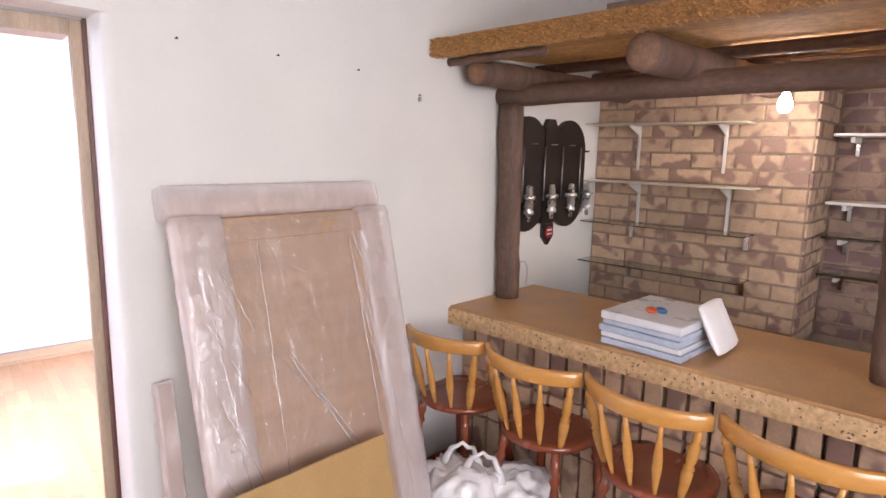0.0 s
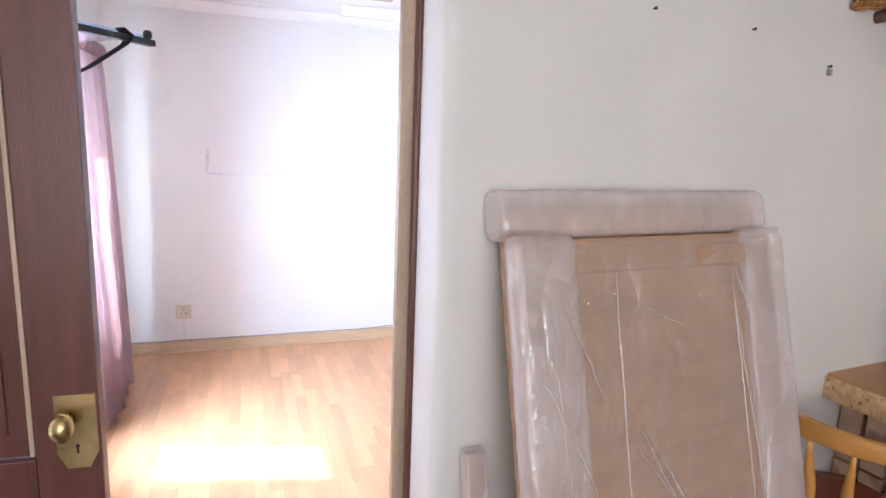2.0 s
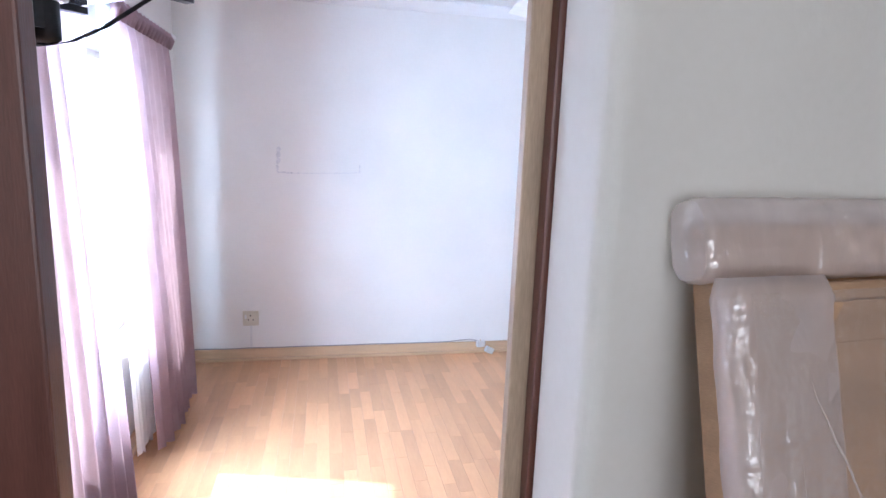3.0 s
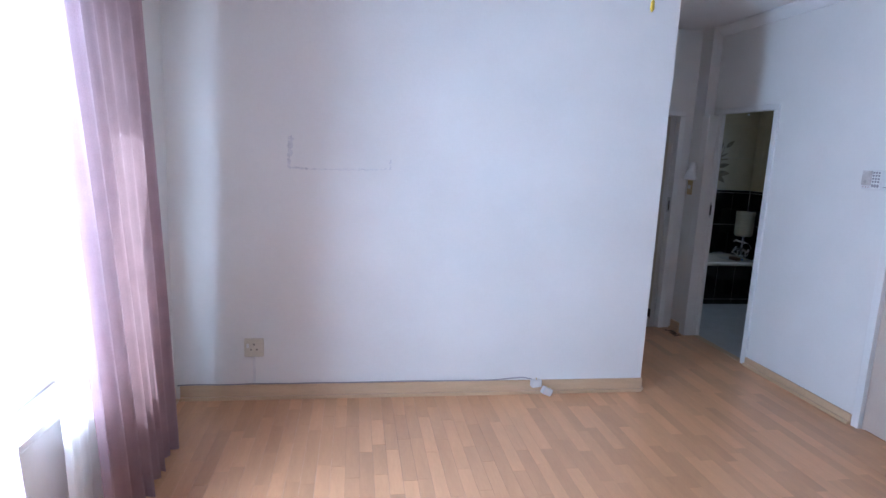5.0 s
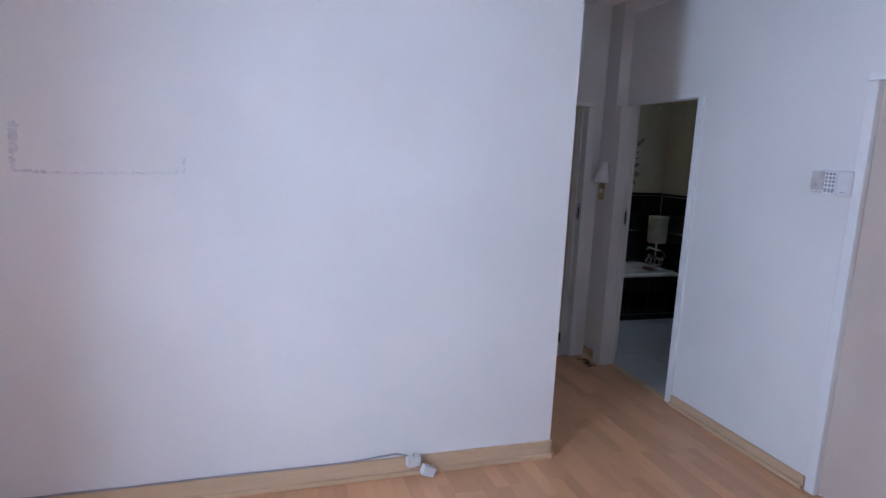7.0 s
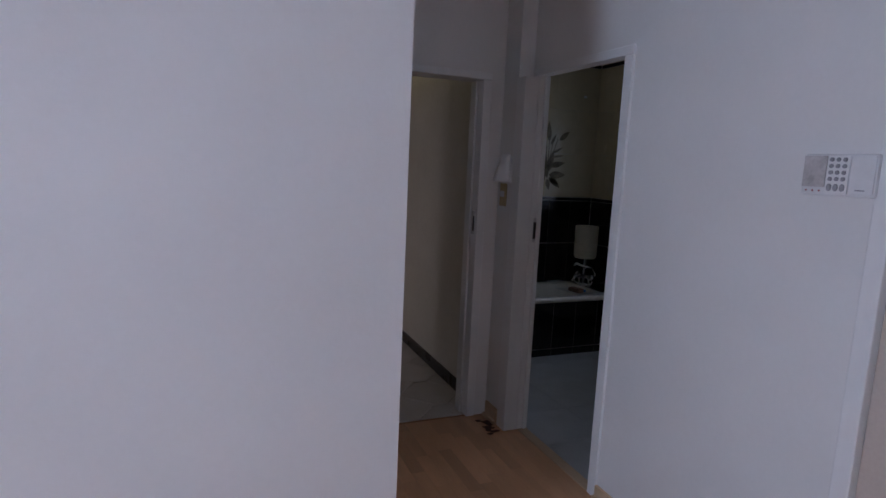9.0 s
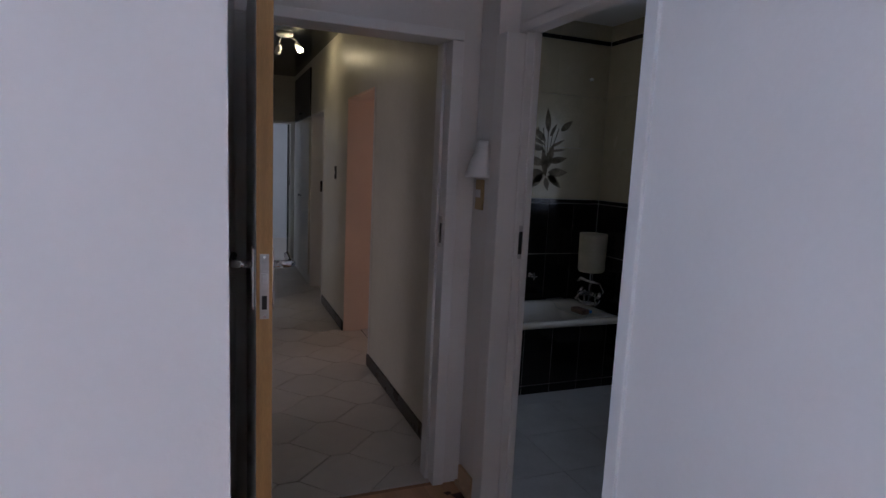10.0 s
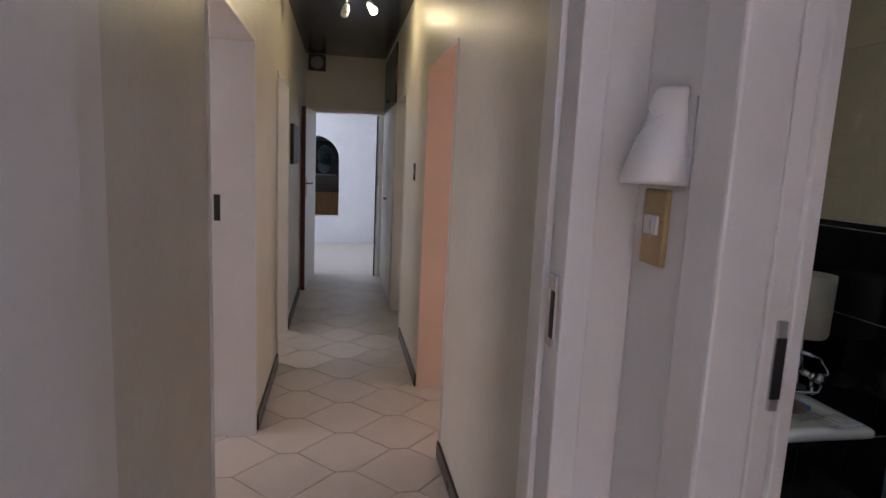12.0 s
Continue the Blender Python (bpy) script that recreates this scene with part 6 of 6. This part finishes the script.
def vanity():
    t = thing("bathroom_vanity", pose(BX - 0.004, 7.39, 0), "white melamine vanity unit over a black block for the shadow below", "vanity")
    part("carcass", B(-0.40, -0.36, 0.20, 0, 0.36, 0.80, bevel=0.002), M["melamine"], t)
    d = part("cupboard_door", B(-0.419, -0.02, 0.21, -0.401, 0.355, 0.67, bevel=0.003), M["melamine"], t)
    part("door_handle", tube(bmesh.new(), [(-0.419, 0.02, 0.46), (-0.445, 0.02, 0.48), (-0.447, 0.02, 0.54), (-0.419, 0.02, 0.56)], 0.006, 8), M["chrome"], d)
    for z in (0.21, 0.445):
        dr = part("drawer", B(-0.419, -0.355, z, -0.401, -0.03, z + 0.225, bevel=0.003), M["melamine"], t)
        part("drawer_knob", lathe(bmesh.new(), [(0.007, 0), (0.007, 0.014), (0.015, 0.02), (0, 0.028)], pose(-0.419, -0.19, z + 0.12, 0, -90, 0), 12), M["chrome"], dr)
    part("fascia", B(-0.419, -0.355, 0.678, -0.401, 0.355, 0.795, bevel=0.003), M["melamine"], t)
    # added block, black to give the shadow beneath the cabinet
    part("plinth", B(-0.33, -0.34, 0, -0.01, 0.34, 0.199), M["black"], t, "recessed black block standing in for the shadow underneath")
    b = thing("washbasin", pose(BX - 0.004, 7.39, 0.802), "white ceramic basin with a bowed front on the vanity", "basin")
    n = 24

    def edge(s, z, dx=0.0):
        pts = []
        for k in range(n + 1):
            f = k / n
            y = 0.385 * (1 - 2 * f)
            pts.append((-(0.36 + 0.15 * math.cos(math.pi * (f - 0.5)) ** 1.5) * s + dx, y * (0.5 + 0.5 * s), z))
        return pts + [(-0.002, -0.385 * (0.5 + 0.5 * s), z), (-0.002, 0.385 * (0.5 + 0.5 * s), z)]
    bm = bmesh.new()
    loft(bm, [edge(0.78, 0.0), edge(0.86, 0.03), edge(0.97, 0.085), edge(1.0, 0.10), edge(1.0, 0.118), edge(0.985, 0.125)], True)
    part("basin_rim", bm, M["ceramic"], b)
    bowl = lathe(bmesh.new(), [(1.0, 0.128), (0.97, 0.1265), (0.9, 0.1262), (0.7, 0.1258), (0.05, 0.1256)], pose(-0.255, 0, 0) @ Matrix.Diagonal((0.15, 0.25, 1, 1)), 28, True)
    part("bowl", bowl, M["ceramic"], b, "shallow white bowl")
    part("drain", lathe(bmesh.new(), [(0.02, 0.129), (0.02, 0.131), (0, 0.131)], pose(-0.25, 0, 0), 14), M["chrome"], b)
    tp = thing("basin_mixer", pose(BX - 0.075, 7.39, 0.928), "chrome basin mixer tap", "tap")
    part("body", lathe(bmesh.new(), [(0.028, 0), (0.028, 0.008), (0.02, 0.015), (0.02, 0.09), (0.024, 0.1), (0, 0.108)]), M["chrome"], tp)
    part("spout", tube(bmesh.new(), [(0, 0, 0.06), (-0.06, 0, 0.085), (-0.12, 0, 0.075), (-0.125, 0, 0.055)], [0.014, 0.013, 0.012, 0.011], 10), M["chrome"], tp)
    part("lever", tube(bmesh.new(), [(0, 0, 0.105), (-0.05, 0.0, 0.135), (-0.09, 0, 0.14)], [0.008, 0.007, 0.006], 8), M["chrome"], tp)
    wt = thing("wall_tap", pose(BX - 0.009, 7.80, 1.02), "chrome wall tap on the black tiles", "tap")
    part("body", lathe(bmesh.new(), [(0.024, 0), (0.024, 0.008), (0.012, 0.012), (0.012, 0.05), (0.02, 0.052), (0.02, 0.09), (0, 0.092)], pose(0, 0, 0, 0, -90, 0), 14), M["chrome"], wt)
    part("spout", tube(bmesh.new(), [(-0.03, 0, 0), (-0.08, 0, -0.01), (-0.1, 0, -0.035)], 0.009, 8), M["chrome"], wt)


vanity()

# ---------- pieces of floors, walls and the counter front ----------


def block(name, sx, sy, sz, material, bevel=0.0):
    return mesh(name, B(-sx / 2, -sy / 2, -sz / 2, sx / 2, sy / 2, sz / 2, bevel=bevel), material)


def piece(name, me, parent, m):
    ob = new(name, me)
    ob.parent = parent
    ob.matrix_parent_inverse = parent.matrix_basis.inverted()
    ob.matrix_basis = m
    return ob


def bricks(parent, u, v0, v1, z0, z1, axis, material, seed, m0):
    """Stretcher bond; each brick sits a little proud and off true."""
    rnd = random.Random(seed)
    P = (v0 - v1) / max(1, round((v0 - v1) / 0.118))
    full, half = block("brick", 0.012, 2 * P - 0.011, 0.071, material, 0.003), block("brick", 0.012, P - 0.011, 0.071, material, 0.003)
    row = 0
    z = z0
    while z < z1:
        v = v0 - (P if row % 2 else 0)
        if row % 2:
            put = (u, v0 - P / 2, z) if axis == "u" else (v0 - P / 2, u, z)
            piece("brick", half, parent, m0 @ pose(*put, 0, 0, 0 if axis == "u" else 90))
        while v - P >= v1 - 1e-4:
            w = 2 * P if v - 2 * P >= v1 - 1e-4 else P
            c = v - w / 2
            j = rnd.uniform(-0.0025, 0.0025)
            put = (u + j, c, z) if axis == "u" else (c, u + j, z)
            piece("brick", full if w > 1.5 * P else half, parent, m0 @ pose(*put, rnd.uniform(-0.3, 0.3), 0, 0 if axis == "u" else 90))
            v -= w
        z += 0.0845
        row += 1


pillar = fixed("wall_bar_brick", B(UB, -1.185, 0, 3.3, -0.002, 2.72), M["mortar"], "yellow and purple face-brick wall behind the bar", "wall", BAR)
recess = fixed("wall_bar_recess", B(3.262, -3.4, 0, 3.45, -1.187, 2.72), M["mortar"], "darker purple face-brick recess wall beside the pillar", "wall", BAR)
bricks(pillar, UB - 0.004, -0.004, -1.186, 0.86, 2.45, "u", M["brick"], 1, BAR)
bricks(pillar, -1.189, 3.26, 2.80, 0.86, 2.45, "v", M["brick"], 2, BAR)
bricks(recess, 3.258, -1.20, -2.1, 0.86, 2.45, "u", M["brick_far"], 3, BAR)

# bricks stood on end along the counter front
rnd = random.Random(11)
me = block("brick", 0.05, 0.072, 0.225, M["brick"], 0.004)
for k in range(30):
    for z, h in ((0.862, 0), (0.625, 1), (0.39, 2)):
        piece("brick", me, COUNTER, BAR @ pose(1.578 + rnd.uniform(-0.004, 0.004), -0.045 - 0.087 * k, z, 0, 0, rnd.uniform(-1, 1)))

# laminate strips run along y
floor = bpy.data.objects["floor_lounge"]
rnd = random.Random(21)
W = 0.072
lens = (0.30, 0.42, 0.55)
mes = [block("plank", W - 0.0008, L - 0.0008, 0.008, M["laminate"]) for L in lens]
near, far = 0, bmesh.new()
cols = int((3.51 + 0.79) / W) + 1
for c in range(cols):
    x = -0.79 + W * (c + 0.5)
    y = 2.03 - rnd.uniform(0, 0.4)
    top = 5.84 if x < 2.34 else 7.30
    if x > 3.5:
        continue
    while y < top:
        k = rnd.randrange(3)
        L = lens[k]
        yc = y + L / 2
        a, b = max(y, 2.03), min(y + L, top)
        whole = a == y and b == y + L
        close = 3.4 < yc < 5.4 and -0.1 < x < 2.6
        if whole and close and near < 300:
            piece("plank", mes[k], floor, pose(x, yc, -0.004))
            near += 1
        elif b - a > 0.01:
            box(far, x - W / 2 + 0.0004, a + 0.0004, -0.008, x + W / 2 - 0.0004, b - 0.0004, 0)
        y += L
ob = part("plank_field", far, M["laminate_far"], floor)
tagged(ob, "beech laminate strips", "", "", "stuff")

# long hexagon tiles in the corridor
fc = bpy.data.objects["floor_corridor"]


def hexcut(poly, lim, s=1):
    out = []
    for p, q in zip(poly, poly[1:] + poly[:1]):
        a, b = s * (p[0] - lim), s * (q[0] - lim)
        if a >= 0:
            out.append(p)
        if a * b < 0:
            f = a / (a - b)
            out.append((lim, p[1] + (q[1] - p[1]) * f))
    return out


def hexagon(cx, cy, x0, x1):
    """The tile's outline, cut off at the corridor's sides."""
    g = 0.0034
    pts = [(-0.045, -0.1985), (0.045, -0.1985), (0.235, 0), (0.045, 0.1985), (-0.045, 0.1985), (-0.235, 0)]
    pts = [(cx + x * (1 - g / 0.2), cy + y * (1 - g / 0.2)) for x, y in pts]

    return hexcut(hexcut(pts, x0), x1, -1)


whole = mesh("tile", slab(bmesh.new(), hexagon(0, 0, -9, 9), -0.008, 0.0, "z"), M["floor_tile"])
for c in range(-3, 4):
    for r in range(-6, 13):
        cx, cy = 2.92 + 0.28 * c, 9.10 + 0.398 * r + (0.199 if c % 2 else 0)
        x0, x1 = CX0 - 0.215, CX1 + 0.16
        if cx - 0.235 > x0 and cx + 0.235 < x1 and 7.335 < cy - 0.2 and cy < 13.4:
            piece("tile", whole, fc, pose(cx, cy, 0))
        elif cy < 13.4:
            poly = hexagon(cx, cy, x0, x1)
            if len(poly) > 2:
                poly = [(q, p) for p, q in hexcut([(q, p) for p, q in poly], 7.335)]
            if len(poly) > 2:
                piece("tile", mesh("tile", slab(bmesh.new(), poly, -0.008, 0.0, "z"), M["floor_tile"]), fc, pose(0, 0, 0))

# bathroom floor and wall tiles
fb2 = bpy.data.objects["floor_bath"]
me = block("tile", 0.3975, 0.3975, 0.008, M["bath_floor"], 0.001)
for i in range(5):
    for j in range(8):
        x, y = 3.565 + 0.2 + 0.4 * i, 5.62 + 0.2 + 0.4 * j
        if x + 0.2 < BX + 0.02 or i < 4:
            piece("tile", me, fb2, pose(x, y, -0.003))
wb, wr = bpy.data.objects["wall_bath_back"], bpy.data.objects["wall_bath_right"]
rows = [(0.08, 0.465, "black_tile"), (0.47, 0.862, "black_tile"), (0.867, 1.259, "black_tile"), (1.263, 1.291, "black_tile")]
rows += [(1.296 + 0.3925 * k, 1.296 + 0.3925 * (k + 1) - 0.002, "cream_tile") for k in range(3)]
rows += [(2.475, 2.505, "black_tile"), (2.508, 2.62, "cream_tile")]
cache = {}


def tile_mesh(w, h, m):
    key = (round(w, 4), round(h, 4), m)
    if key not in cache:
        cache[key] = block("tile", w, 0.007, h, M[m], 0.0 if m == "cream_tile" else 0.0012)
    return cache[key]


TW = 0.227
for z0, z1, m in rows:
    x = BX - 0.008
    while x - TW > 3.5:
        piece("tile", tile_mesh(TW - (0.0002 if m == "cream_tile" else 0.0045), z1 - z0, m), wb, pose(x - TW / 2, BY - 0.0038, (z0 + z1) / 2))
        x -= TW
    y = BY - 0.008
    while y - TW > 5.62:
        spans = [(y - TW, y, z0, z1)]
        if y - TW < 8.13 and y > 7.05 and z1 > 1.12 and z0 < 1.96:
            spans = [(max(y - TW, 8.132), y, z0, z1), (y - TW, min(y, 7.048), z0, z1),
                     (max(y - TW, 7.048), min(y, 8.132), z0, 1.118), (max(y - TW, 7.048), min(y, 8.132), 1.962, z1)]
        for a, b, lo, hi in spans:
            if b - a > 0.012 and hi - lo > 0.012:
                piece("tile", tile_mesh(b - a - (0.0002 if m == "cream_tile" else 0.0045), hi - lo, m), wr, pose(BX - 0.0038, (a + b) / 2, (lo + hi) / 2, 0, 0, 90))
        y -= TW
